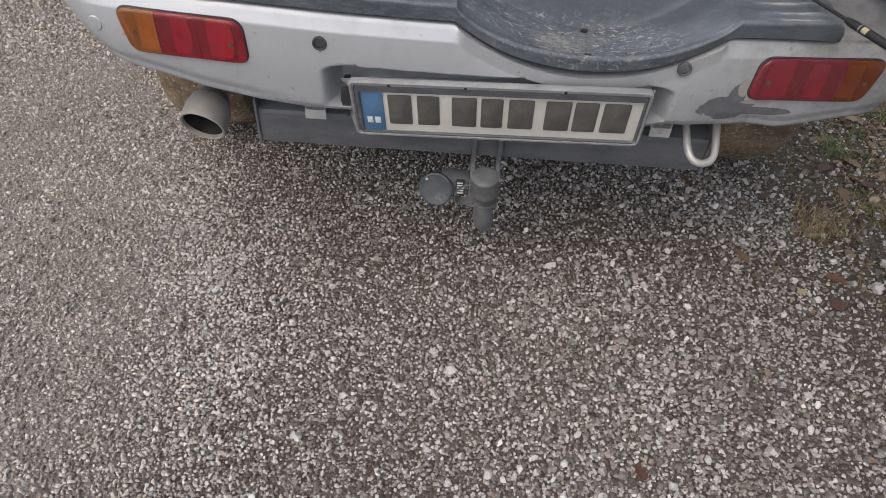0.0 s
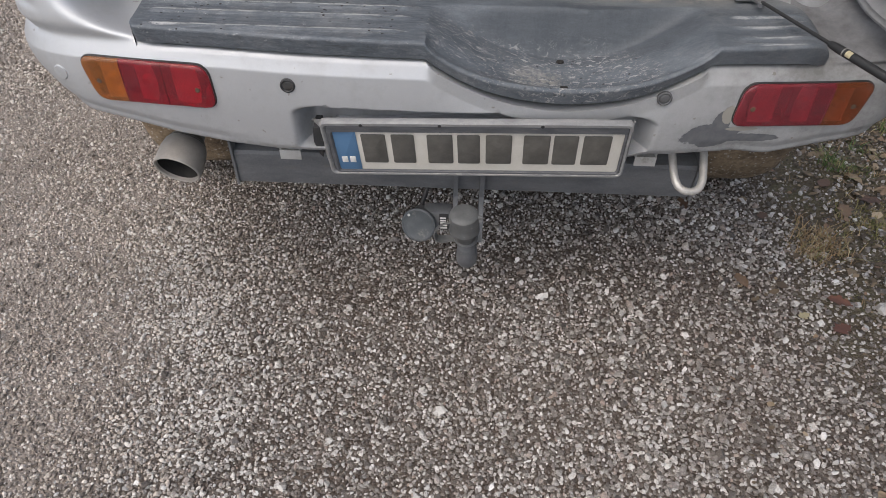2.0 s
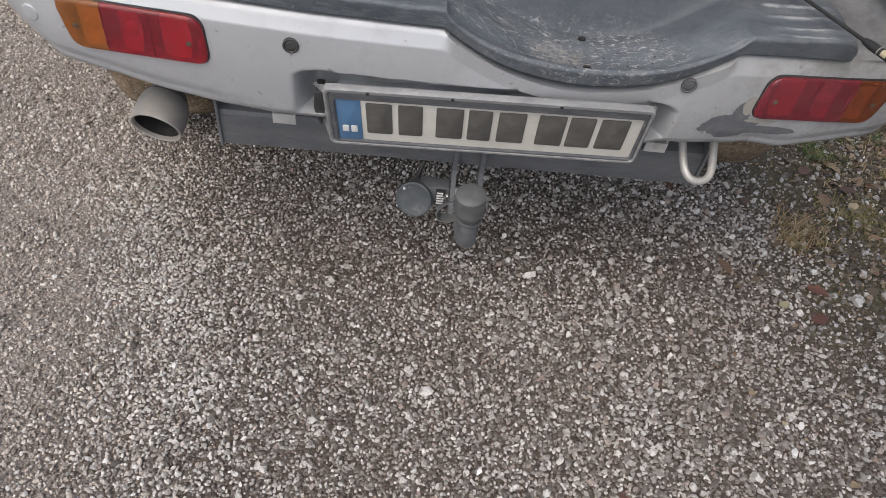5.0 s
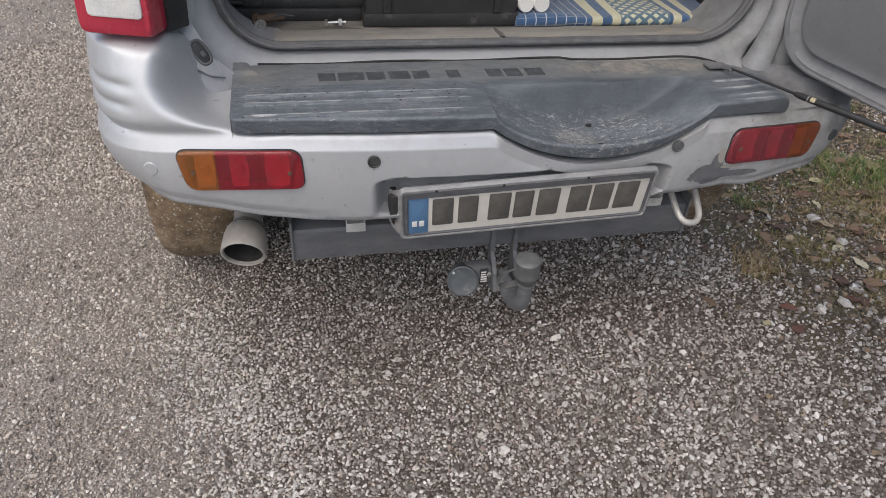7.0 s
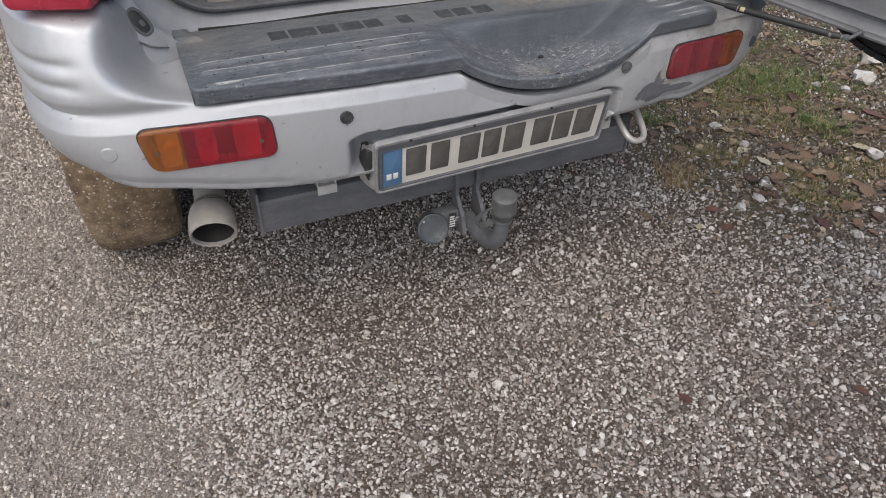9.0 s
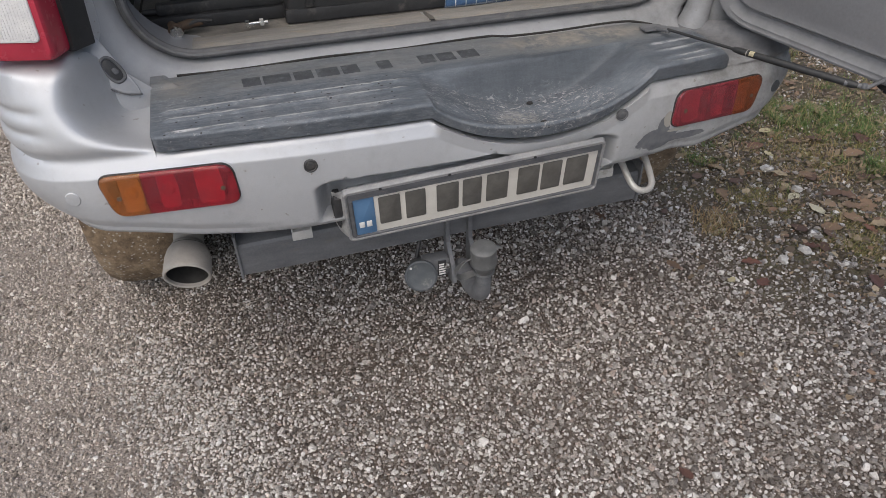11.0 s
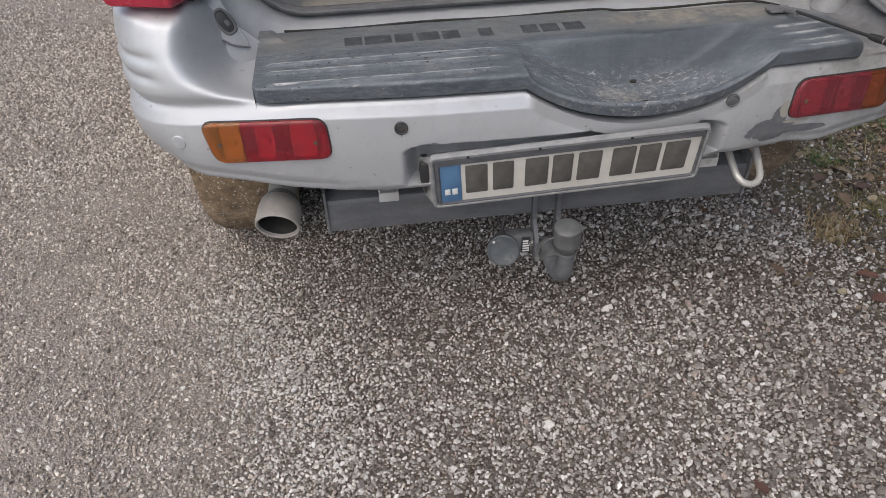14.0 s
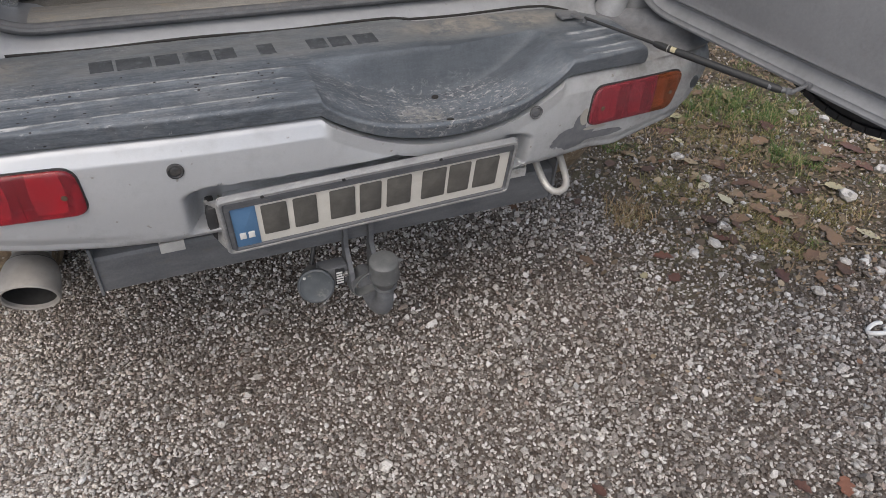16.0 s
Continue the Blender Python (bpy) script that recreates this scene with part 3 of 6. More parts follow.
def block(size, at=(0, 0, 0), bevel=0.004, m=None, steps=2):
    """A box with rounded edges, centred at a place."""
    bm = bmesh.new()
    bmesh.ops.create_cube(bm, size=1)
    bmesh.ops.scale(bm, vec=size, verts=bm.verts)
    if bevel:
        bmesh.ops.bevel(bm, geom=bm.edges[:], offset=bevel, segments=steps, affect="EDGES", profile=0.6)
    bmesh.ops.translate(bm, vec=at, verts=bm.verts)
    bm.verts.index_update()
    geo = [v.co.copy() for v in bm.verts], [tuple(v.index for v in f.verts) for f in bm.faces]
    bm.free()
    return moved(geo, m) if m else geo


def rounded(corners, r, n=6):
    """A polygon (in a plane) with rounded corners."""
    out = []
    k = len(corners)
    for i in range(k):
        p, a, b = Vector(corners[i]), Vector(corners[i - 1]), Vector(corners[(i + 1) % k])
        u, w = (a - p).normalized(), (b - p).normalized()
        s, e = p + u * r, p + w * r
        for j in range(n + 1):
            t = j / n
            out.append(s * (1 - t) ** 2 + p * 2 * t * (1 - t) + e * t * t)
    return out


def slab(outline, depth, bevel=0.002, back=0.0):
    """A plate with a softened rim: outline in local x, z; it stands out towards -y."""
    c = sum(outline, Vector((0, 0))) / len(outline)
    def inset(p, d):
        q = p - c
        return c + q * (1 - d / max(q.length, 1e-6))
    verts, n = [], len(outline)
    for y, d in ((back, 0), (-depth + bevel, 0), (-depth + bevel * 0.3, bevel * 0.35), (-depth, bevel)):
        verts += [Vector((q[0], y, q[1])) for q in (inset(p, d) for p in outline)]
    faces = [tuple((i * n + j, i * n + (j + 1) % n, (i + 1) * n + (j + 1) % n, (i + 1) * n + j)[::-1]) for i in range(3) for j in range(n)]
    faces += [tuple(range(3 * n, 4 * n)), tuple(range(n))[::-1]]
    return verts, faces


def clipped(outline, lo, hi):
    """The part of a polygon between two values of x."""
    for limit, sign in ((lo, 1), (hi, -1)):
        out = []
        for i, p in enumerate(outline):
            q = outline[(i + 1) % len(outline)]
            a, b = sign * (p[0] - limit), sign * (q[0] - limit)
            if a >= 0:
                out.append(p)
            if a * b < 0:
                out.append(p + (q - p) * (a / (a - b)))
        outline = out
    return outline


# ---- ground ----
def ground_height(x, y):
    return 0.012 * noise.noise((x * 0.9, y * 0.9, 3)) + 0.006 * noise.noise((x * 4, y * 4, 7))


def spaced(near, step, far):
    """Steps that are fine near the middle and widen to the horizon."""
    a = list(np.arange(0, near, step))
    d = step
    while a[-1] < far:
        d *= 1.25
        a.append(a[-1] + d)
    return [-v for v in a[:0:-1]] + a


gx, gy = [v + 0.2 for v in spaced(2.4, 0.04, 600)], [v + 0.8 for v in spaced(2.6, 0.04, 600)]
ground = thing("ground", ([(x, y, ground_height(x, y) if abs(x) < 12 and abs(y) < 12 else 0.0) for x in gx for y in gy], grid_faces(len(gx), len(gy))), EARTH,
               "brown earth track strewn with fine gravel", "ground", kind="structure")

# ---- the car ----
car = tagged(new("parked_car"), "silver off-road car with dirty rear bumper and open tailgate", "car")

PLAN = [(0, -0.012), (0.15, -0.011), (0.3, -0.006), (0.46, 0.008), (0.58, 0.016), (0.66, 0.024), (0.72, 0.033), (0.768, 0.050), (0.806, 0.080), (0.835, 0.128), (0.855, 0.195), (0.867, 0.285), (0.871, 0.40)]
BOTTOM = [(0, 0.60), (0.258, 0.585), (0.268, 0.549), (0.36, 0.545), (0.45, 0.549), (0.54, 0.562), (0.63, 0.582), (0.73, 0.600), (0.80, 0.604), (0.88, 0.60)]
TOP = 0.737
SCOOP = [(0, 0.560), (0.08, 0.585), (0.2, 0.635), (0.35, 0.672), (0.55, 0.688), (0.8, 0.682), (1, 0.668)]


def face_y(x):
    """How far forward the bumper's face lies at x, on the straight part."""
    return along(PLAN[:8], abs(x))


def recess(x, z):
    """Pocket for the number plate in the bumper's face."""
    return 0.055 * smoothstep(1.0, 0.42, math.hypot(max(0.0, (abs(x) - 0.272) / 0.054), max(0.0, (z - 0.630) / 0.022)))


def lamp_dent(x, z):
    ax = abs(x)
    return 0.030 * smoothstep(0.472, 0.480, ax + (z - 0.665) * 0.14) * smoothstep(0.672, 0.664, ax - (z - 0.675) * 0.24) * smoothstep(0.636, 0.642, z) * smoothstep(0.706, 0.700, z)


def pad_dip(x, deep=0.0715, bow=0.65):
    """Depth of the round hollow in the pad at x."""
    c = (x - 0.154) / 0.240
    return deep * max(0.0, 1 - c * c) ** bow if abs(c) < 1 else 0.0


def crest(x):
    """Height of the bumper's upper edge; it sinks under the hollow of the pad."""
    return TOP - pad_dip(x, 0.078, 1.0)


def bumper_shell():
    """The bumper's skin, from one wheel arch round the back to the other."""
    half = curve_through([(x, y, 0) for x, y in PLAN], 260)
    line = [Vector((-p.x, p.y, 0)) for p in half[:0:-1]] + half
    verts, rows = [], 0
    for i, p in enumerate(line):
        a, b = line[max(0, i - 1)], line[min(len(line) - 1, i + 1)]
        t = (b - a).normalized()
        out = Vector((t.y, -t.x, 0))
        ax = abs(p.x)
        zb = along(BOTTOM, ax) + 0.018 * smoothstep(0.25, 0.33, p.x) * smoothstep(0.56, 0.46, p.x)
        under = 0.040 * smoothstep(0.70, 0.82, ax)
        top = crest(p.x)
        prof = [(o - under, z) for o, z in ((-0.06, zb + 0.012), (-0.03, zb + 0.002), (-0.014, zb), (-0.007, zb + 0.003), (-0.004, zb + 0.010))]
        for k in range(1, 45):
            z = zb + 0.012 + (top - 0.026 - zb - 0.012) * k / 44
            o = 0.004 * math.sin(math.pi * k / 44) - recess(p.x, z) - lamp_dent(p.x, z) - under * max(0.0, (top - 0.03 - z) / (top - 0.03 - zb)) ** 1.6 - 0.006 * smoothstep(zb + 0.035, zb + 0.01, z) * smoothstep(0.34, 0.5, ax)
            prof.append((o, z))
        ease = 1 - min(1.0, pad_dip(p.x, 9.0, 1.0))
        prof += [(o * ease, top + d) for o, d in ((-0.0012, -0.0235), (-0.0050, -0.016), (-0.0086, -0.008), (-0.0125, 0.0))] + [(-0.018, top + 0.004)]
        lift = 0.07 * smoothstep(0.625, 0.71, ax) if p.x < 0 else 0.004 * smoothstep(0.56, 0.645, ax)
        for k in range(1, 53):
            s = k / 52
            rise = -0.02 + (0.057 if p.x < 0 else 0.052) * smoothstep(0.55, 0.59, ax)
            flat = (-0.017 - 0.19 * s, top + 0.004 + rise * s ** 0.8 + lift * s * s)
            zz = TOP + 0.004 + (0.158 if p.x < 0 else 0.052) * s
            ribs = 0.0055 * (math.exp(-((zz - 0.790) / 0.008) ** 2) + math.exp(-((zz - 0.824) / 0.008) ** 2)) * smoothstep(0.735, 0.79, ax)
            wall = (-0.017 + 0.010 * smoothstep(0, 0.15, s) - 0.008 * s - 0.048 * s ** 1.4 * max(0.0, -out.y) - ribs + 0.006 * math.sin(math.pi * min(1, s * 1.05)) - 0.075 * max(0, (s - 0.9) / 0.1) ** 1.5, min(zz, 0.893 + 0.004 * s))
            turn = along(SCOOP, s)
            horn = smoothstep(turn - 0.045, turn + 0.043, ax)
            prof.append((flat[0] * (1 - horn) + wall[0] * horn, flat[1] * (1 - horn) + wall[1] * horn))
        rows = len(prof)
        verts += [p + out * o + Vector((0, 0, z)) for o, z in prof]
    # ease the hollow behind each horn into a soft bowl
    P = np.array([tuple(v) for v in verts]).reshape(len(line), rows, 3)
    ax = np.abs(P[:, :, 0])
    w = np.clip((ax - 0.50) / 0.08, 0, 1) * np.clip((0.775 - ax) / 0.05, 0, 1)
    w[:, :rows - 57] = 0
    w[:, rows - 57:rows - 45] *= np.linspace(0, 1, 12)
    w[:, -1] = 0
    w = 0.5 * w[:, :, None]
    for _ in range(26):
        Q = P.copy()
        Q[1:-1, 1:-1] = (P[2:, 1:-1] + P[:-2, 1:-1] + P[1:-1, 2:] + P[1:-1, :-2]) / 4
        P += (Q - P) * w
    return P.reshape(-1, 3).tolist(), [f[::-1] for f in grid_faces(len(line), rows)]


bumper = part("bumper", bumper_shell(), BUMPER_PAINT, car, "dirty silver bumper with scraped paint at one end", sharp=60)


# the moulded step pad, hollowed out for the spare wheel
def pad_front(x):
    """Front rim of the pad: how far back it lies and its height."""
    hollow = smoothstep(-0.105, 0.03, x) * smoothstep(0.39, 0.25, x)
    return face_y(x) - 0.006 - 0.013 * hollow


def pad_back(x):
    return 0.238 - 0.09 * smoothstep(0.45, 0.588, x) - 0.012 * smoothstep(0.135, 0.145, x)


def pad_surface():
    xs = np.linspace(-0.583, 0.592, 254)
    vs = np.linspace(0, 1, 104)
    verts = []
    for x in xs:
        right = smoothstep(0.45, 0.588, x)
        back = pad_back(x)
        e = min(1.0, max(0.0, (x - 0.552) / 0.040))
        fall = 1 - math.sqrt(1 - e * e)
        rim = pad_front(x) + 0.006
        dip = pad_dip(x)
        soft = 0.008
        drop = 0.006
        z0 = 0.786 + 0.006 * smoothstep(0.45, 0.57, x)
        wall = 0.115 + 0.03 * smoothstep(0.2, 0.42, x)
        for v in vs:
            if v < 0.86:
                y = back + (rim + soft - back) * (v / 0.86)
                z = z0 + 0.009 * smoothstep(0.05, 0.24, y) - drop * smoothstep(0.135, 0.010, y)
                if x < -0.10:
                    for g in (0.0215, 0.068, 0.098):
                        z += 0.0036 * smoothstep(0.0075, 0.0035, abs(y - g - 0.006 * right)) * smoothstep(-0.565, -0.55, x) * smoothstep(-0.105, -0.135, x - (y - 0.05) * 0.25)
                if x > 0.42:
                    for g in (0.006, 0.031, 0.064, 0.097):
                        z += 0.003 * smoothstep(0.007, 0.003, abs(y - g - 0.008)) * smoothstep(0.425, 0.445, x) * smoothstep(0.560, 0.545, x)
                deep = smoothstep(-0.015, 0.045, y)
                z -= (dip * (1 - deep) + pad_dip(x, 0.074, 1.25) * deep) * (0.88 * math.sin(math.pi / 2 * min(1.0, max(0.0, (wall - y) / 0.030))) + 0.12 * smoothstep(wall - 0.02, 0.0, y))
                z -= pad_dip(x, 0.013, 1.0) * smoothstep(-0.022, 0.008, y) * smoothstep(wall, wall - 0.03, y)
                z += 0.007 * smoothstep(-0.545, -0.55, x + 0.012 * math.sin(y * 90)) * smoothstep(0.185, 0.20, y)
                z -= 0.004 * smoothstep(0.15, 0.17, x) * smoothstep(0.10, 0.14, y)
            else:
                a = (v - 0.86) / 0.14
                h = z0 - drop - dip - 0.747 + pad_dip(x, 0.069, 0.89)
                zz = z0 - drop - dip
                ang = min(1.0, a / 0.45) * math.pi / 2
                y = rim + soft - soft * math.sin(ang) + 0.007 * max(0, (a - 0.45) / 0.55)
                z = zz - 0.006 * (1 - math.cos(ang)) - (h - 0.006) * max(0, (a - 0.45) / 0.55)
            z = max(z - 0.046 * fall, 0.742) if x > 0.552 else z
            y += 0.022 * fall * smoothstep(0.15, 0.0, y)
            y += 0.013 * (1 - math.sqrt(1 - min(1.0, max(0.0, (-0.570 - x) / 0.013)) ** 2)) * smoothstep(0.10, 0.0, y)
            verts.append((x, y, z))
        # the lip turns back under itself
        x_, y_, z_ = verts[-1]
        verts.append((x_, y_ + 0.02, z_ + 0.001))
    n = len(vs) + 1
    top = grid_faces(len(xs), n)
    k = len(verts)
    ends = []
    for i, s in ((0, 1), (len(xs) - 1, -1)):
        ring = [verts[i * n + j] for j in range(n)]
        m = len(verts)
        verts += [(x, y + 0.0, min(z, TOP - 0.012)) for x, y, z in ring]
        for j in range(n - 1):
            q = (i * n + j, i * n + j + 1, m + j + 1, m + j)
            ends.append(q if s > 0 else q[::-1])
    return verts, top + ends


pad = part("step_pad", pad_surface(), PAD, car, "faded grey plastic step pad with scratched round hollow", sharp=50)
# a thin black tube draws the shadow gap behind the pad
part("pad_gap_shade", tube([(x, pad_back(x) + 0.0025, 0.7955 + 0.0015 * math.sin(x * 19) - 0.006 * smoothstep(0.40, 0.55, x)) for x in np.linspace(-0.535, 0.50, 70)], 0.0027, 8), SOOT, pad, "black tube standing in for the shadowed gap")
for x, w in ((-0.3975, 0.035), (-0.3485, 0.053), (-0.2975, 0.037), (-0.249, 0.044), (-0.2035, 0.034), (-0.134, 0.028), (-0.044, 0.034), (-0.003, 0.036), (0.046, 0.040)):
    part("moulded_mark", block((w, 0.036, 0.0014), (0, 0, 0), 0.0006, Matrix.Translation((x, 0.171, 0.7924)) @ Euler((radians(3.5), 0, radians(2))).to_matrix().to_4x4()), PAD_MARK, pad, "worn dark moulded mark")
for x, y, z, tip in ((0.152, 0.0075, 0.6968, -6), (0.150, 0.076, 0.7076, 14)):
    part("drain_hole", lathe([(0.0, 0.0006), (0.0038, 0.0008), (0.0050, 0.0002), (0.0056, -0.004)], 14, Matrix.Translation((x, y, z)) @ Euler((radians(tip), 0, 0)).to_matrix().to_4x4() @ Matrix.Diagonal((1.3, 0.8, 1, 1))), SOOT, pad, "small dark drain hole")


# lamps in the bumper
def crossing(line, axis, value):
    """Least and greatest reach of a convex outline along one axis, at a value of the other."""
    hits = []
    for i, p in enumerate(line):
        q = line[(i + 1) % len(line)]
        a, b = p[1 - axis] - value, q[1 - axis] - value
        if a * b <= 0 and a != b:
            hits.append(p[axis] + (q[axis] - p[axis]) * a / (a - b))
    return (min(hits), max(hits)) if hits else (0.0, 0.0)


def dome_lens(line, lo, hi, depth, back):
    """The piece of one moulded lens between two values of x; its rim is rounded only along the lamp's outline."""
    lo, hi = max(lo, min(p[0] for p in line) + 0.0003), min(hi, max(p[0] for p in line) - 0.0003)
    nx, nz = 22, 26
    front, rear = [], []
    for i in range(nx):
        x = lo + (hi - lo) * (0.5 - 0.5 * math.cos(math.pi * i / (nx - 1)))
        z0, z1 = crossing(line, 1, x)
        for j in range(nz):
            z = z0 + (z1 - z0) * (0.5 - 0.5 * math.cos(math.pi * j / (nz - 1)))
            x0, x1 = crossing(line, 0, min(z1, max(z0, z)))
            d = min(1.0, max(0.0, min(z - z0, z1 - z, x - x0, x1 - x)) / 0.0065)
            swell = 0.0025 * (1 - ((z - (z0 + z1) / 2) / 0.045) ** 2)
            front.append((x, back - (depth + back - 0.0025) * math.sqrt(1 - (1 - d) ** 2) - swell * d, z))
            rear.append((x, back, z))
    k = nx * nz
    faces = grid_faces(nx, nz)
    faces += [tuple(v + k for v in f[::-1]) for f in faces]
    rim = [i * nz for i in range(nx)] + [(nx - 1) * nz + j for j in range(1, nz)] + [i * nz + nz - 1 for i in range(nx - 2, -1, -1)] + list(range(nz - 2, 0, -1))
    faces += [(rim[i], rim[(i + 1) % len(rim)], rim[(i + 1) % len(rim)] + k, rim[i] + k) for i in range(len(rim))]
    return front + rear, faces


def bumper_lamp(side):
    corners = [(-0.117, 0.043), (-0.101, -0.041), (0.119, -0.041), (0.113, 0.041)]
    if side > 0:
        corners = [(-x, z) for x, z in corners][::-1]
    line = rounded([Vector(c) for c in corners], 0.024)
    yaw = math.atan2(face_y(0.68) - face_y(0.46), 0.22) * side
    m = Matrix.Translation((side * 0.571 - (0.0035 if side < 0 else 0.0), face_y(0.571) + 0.001, 0.6745)) @ Euler((radians(-2), 0, yaw)).to_matrix().to_4x4()
    def inset(k, y):
        return [Vector((p[0] * k, y, p[1] * k)) for p in line]
    rings = [inset(1.02, 0.012), inset(1.018, -0.0015), inset(1.012, -0.0038), inset(1.002, -0.0038), inset(0.985, -0.001)]
    lamp = part("bumper_lamp", moved(([p for r in rings for p in r], grid_faces(len(rings), len(line), False, True)), m), BLACK, car, "rear lamp with red and amber lens")
    cuts = ((-0.2, -0.0425, AMBER, "amber lens"), (-0.0423, 0.0322, RED_DARK, "dark red lens"), (0.0324, 0.2, RED, "bright red lens"))
    for lo, hi, mat, label in cuts:
        dull = {AMBER.name: AMBER_DULL, RED.name: RED_DULL, RED_DARK.name: RED_DULL}
        if side > 0:
            lo, hi = -hi, -lo
        piece = clipped(line, lo, hi)
        part("lens", moved(dome_lens(line, lo, hi, 0.0118, -0.0045), m), dull[mat.name] if side > 0 else mat, lamp, label)
        mid = (max(p[0] for p in piece) + min(p[0] for p in piece)) / 2
        wide = (max(p[0] for p in piece) - min(p[0] for p in piece)) / 2
        k, off = {AMBER.name: (0.56, 0.32), RED_DARK.name: (0.50, 0.04), RED.name: (0.60, -0.16)}[mat.name]
        mid, wide = mid - side * off * wide, wide * k
        bowl = []
        for i in range(15):
            for j in range(15):
                u, v = i / 7 - 1, j / 7 - 1
                bowl.append((mid + u * wide * 0.93 * (1 - 0.12 * v * v), 0.010 - 0.010 * min(1.0, 0.5 * (u * u + v * v)), v * 0.037 * (1 - 0.12 * u * u)))
        part("reflector", moved((bowl, grid_faces(15, 15)), m), REFLECT, lamp, "bright reflector bowl")
        if mat is not RED:
            part("bulb", moved(lathe([(0, -0.010), (0.009, -0.0085), (0.0145, 0), (0.0125, 0.008), (0.006, 0.016), (0.005, 0.022)], 20, pose(mid, 0.006, 0.0, -90) @ Matrix.Scale(0.8, 4)), m), WHITE, lamp, "pale bulb")
    part("lamp_housing", moved(slab([p * 0.98 for p in line], 0.004, 0.001, 0.006), m @ Matrix.Translation((0, 0.0235, 0))), HOLDER_DARK, lamp, "dark grey lamp housing")
    for x, z in ((-0.086, 0.0), (0.092, -0.003)):
        part("screw", moved(lathe([(0.0, 0.0012), (0.0022, 0.0012), (0.0026, 0.002), (0.0042, 0.0016), (0.0046, 0)], 14, pose(x if side < 0 else -x, -0.0116, z, 90)), m), RUST, lamp, "dull cross-head screw")
    return lamp


for side in (-1, 1):
    bumper_lamp(side)
    for x, z, r, mat, label in ((0.323, 0.690, 0.0108, BLACK, "black parking sensor"),):
        m = pose(side * x, face_y(x) - 0.0045, z, 90)
        s = part("parking_sensor", lathe([(r + 0.002, -0.004), (r + 0.002, 0.0012), (r, 0.0022), (r - 0.002, 0.0006), (r - 0.003, 0.0014), (r * 0.4, 0.002), (0, 0.002)], 28, m), mat if side < 0 else RUBBER, car, label)
    m = Matrix.Translation((side * 0.738, face_y(0.738) - 0.001, 0.676)) @ Euler((0, 0, side * radians(14))).to_matrix().to_4x4() @ pose(0, 0, 0, 90)
    part("bumper_plug", lathe([(0.014, -0.004), (0.014, 0.003), (0.0125, 0.0052), (0.006, 0.006), (0.0, 0.0055)], 28, m), PAINT if side < 0 else SOCKET, car, "small round plug in the bumper")


# number plate in its holder, hanging a little askew
PX = Vector((1, -0.030, 0.052)).normalized()
PZ = Vector((0, -0.20, 0.98))
PZ = (PZ - PX * PZ.dot(PX)).normalized()
PY = PZ.cross(PX)
PM = Matrix.Translation((0.004, -0.006, 0.566)) @ Matrix((PX, PY, PZ)).transposed().to_4x4()


def loop_frame(outer, inner, depth, bevel, back):
    """A picture-frame ring between two outlines with softened edges."""
    rings = []
    for pts, y in ((outer, back), (outer, -depth + bevel), ([p * (1 - bevel / p.length) for p in outer], -depth), ([p * (1 + bevel / p.length) for p in inner], -depth), (inner, -depth + bevel), (inner, back)):
        rings.append([Vector((p[0], y, p[1])) for p in pts])
    n = len(outer)
    verts = [v for r in rings for v in r]
    faces = []
    for i in range(5):
        for j in range(n):
            faces.append((i * n + j, (i + 1) * n + j, (i + 1) * n + (j + 1) % n, i * n + (j + 1) % n))
    return verts, faces


def rect(x0, x1, z0, z1, r):
    return rounded([Vector((x0, z1)), Vector((x0, z0)), Vector((x1, z0)), Vector((x1, z1))], r)


plate = part("number_plate", moved(slab(rect(-0.262, 0.268, -0.056, 0.056, 0.008), 0.0025, 0.0006), PM), PLATE, car, "off-white registration plate with blue band", smooth=True)
part("plate_holder", moved(loop_frame(rect(-0.275, 0.277, -0.0595, 0.078, 0.012), rect(-0.267, 0.271, -0.0545, 0.0705, 0.010), 0.010, 0.003, 0.004), PM), HOLDER, plate, "scuffed light grey holder frame")
part("holder_lip", moved(loop_frame(rect(-0.2675, 0.2715, -0.0548, 0.0710, 0.010), rect(-0.2565, 0.2655, -0.0505, 0.0535, 0.006), 0.008, 0.003, -0.0028), PM), HOLDER_DARK, plate, "dark grey inner lip of the holder")
part("blue_band", moved(slab(rect(-0.2565, -0.2145, -0.0505, 0.0535, 0.002), 0.0037, 0.0004, -0.0027), PM), PLATE_BLUE, plate, "blue band")
for x in (-0.2435, -0.2285):
    part("band_mark", moved(slab(rect(x - 0.0055, x + 0.0055, -0.030, -0.014, 0.001), 0.0046, 0.0003, -0.0038), PM), WHITE, plate, "small white bar")
for a, b in ((0.098, 0.183), (0.203, 0.283), (0.327, 0.416), (0.432, 0.510), (0.530, 0.620), (0.660, 0.750), (0.762, 0.845), (0.862, 0.956)):
    part("plate_bar", moved(slab(rect(-0.2575 + 0.526 * a, -0.2575 + 0.526 * b, -0.031, 0.044, 0.004), 0.0042, 0.0008, -0.0027), PM), PLATE_INK, plate, "plain dark bar")
def holder_flank():
    """The moulded skirt of the holder, flaring back from its front edge."""
    rings = []
    for g, y in ((0.0, -0.004), (0.0015, 0.000), (0.006, 0.010), (0.012, 0.028), (0.015, 0.045), (0.011, 0.046), (0.008, 0.028)):
        rings.append([Vector((p[0], y * smoothstep(0.0775, 0.045, p[1]), p[1])) for p in rect(-0.2745 - g * 1.2, 0.2765 + g * 0.35, -0.0592 - g * 0.25, 0.0775, 0.014)])
    return [v for r in rings for v in r], grid_faces(len(rings), len(rings[0]), False, True)


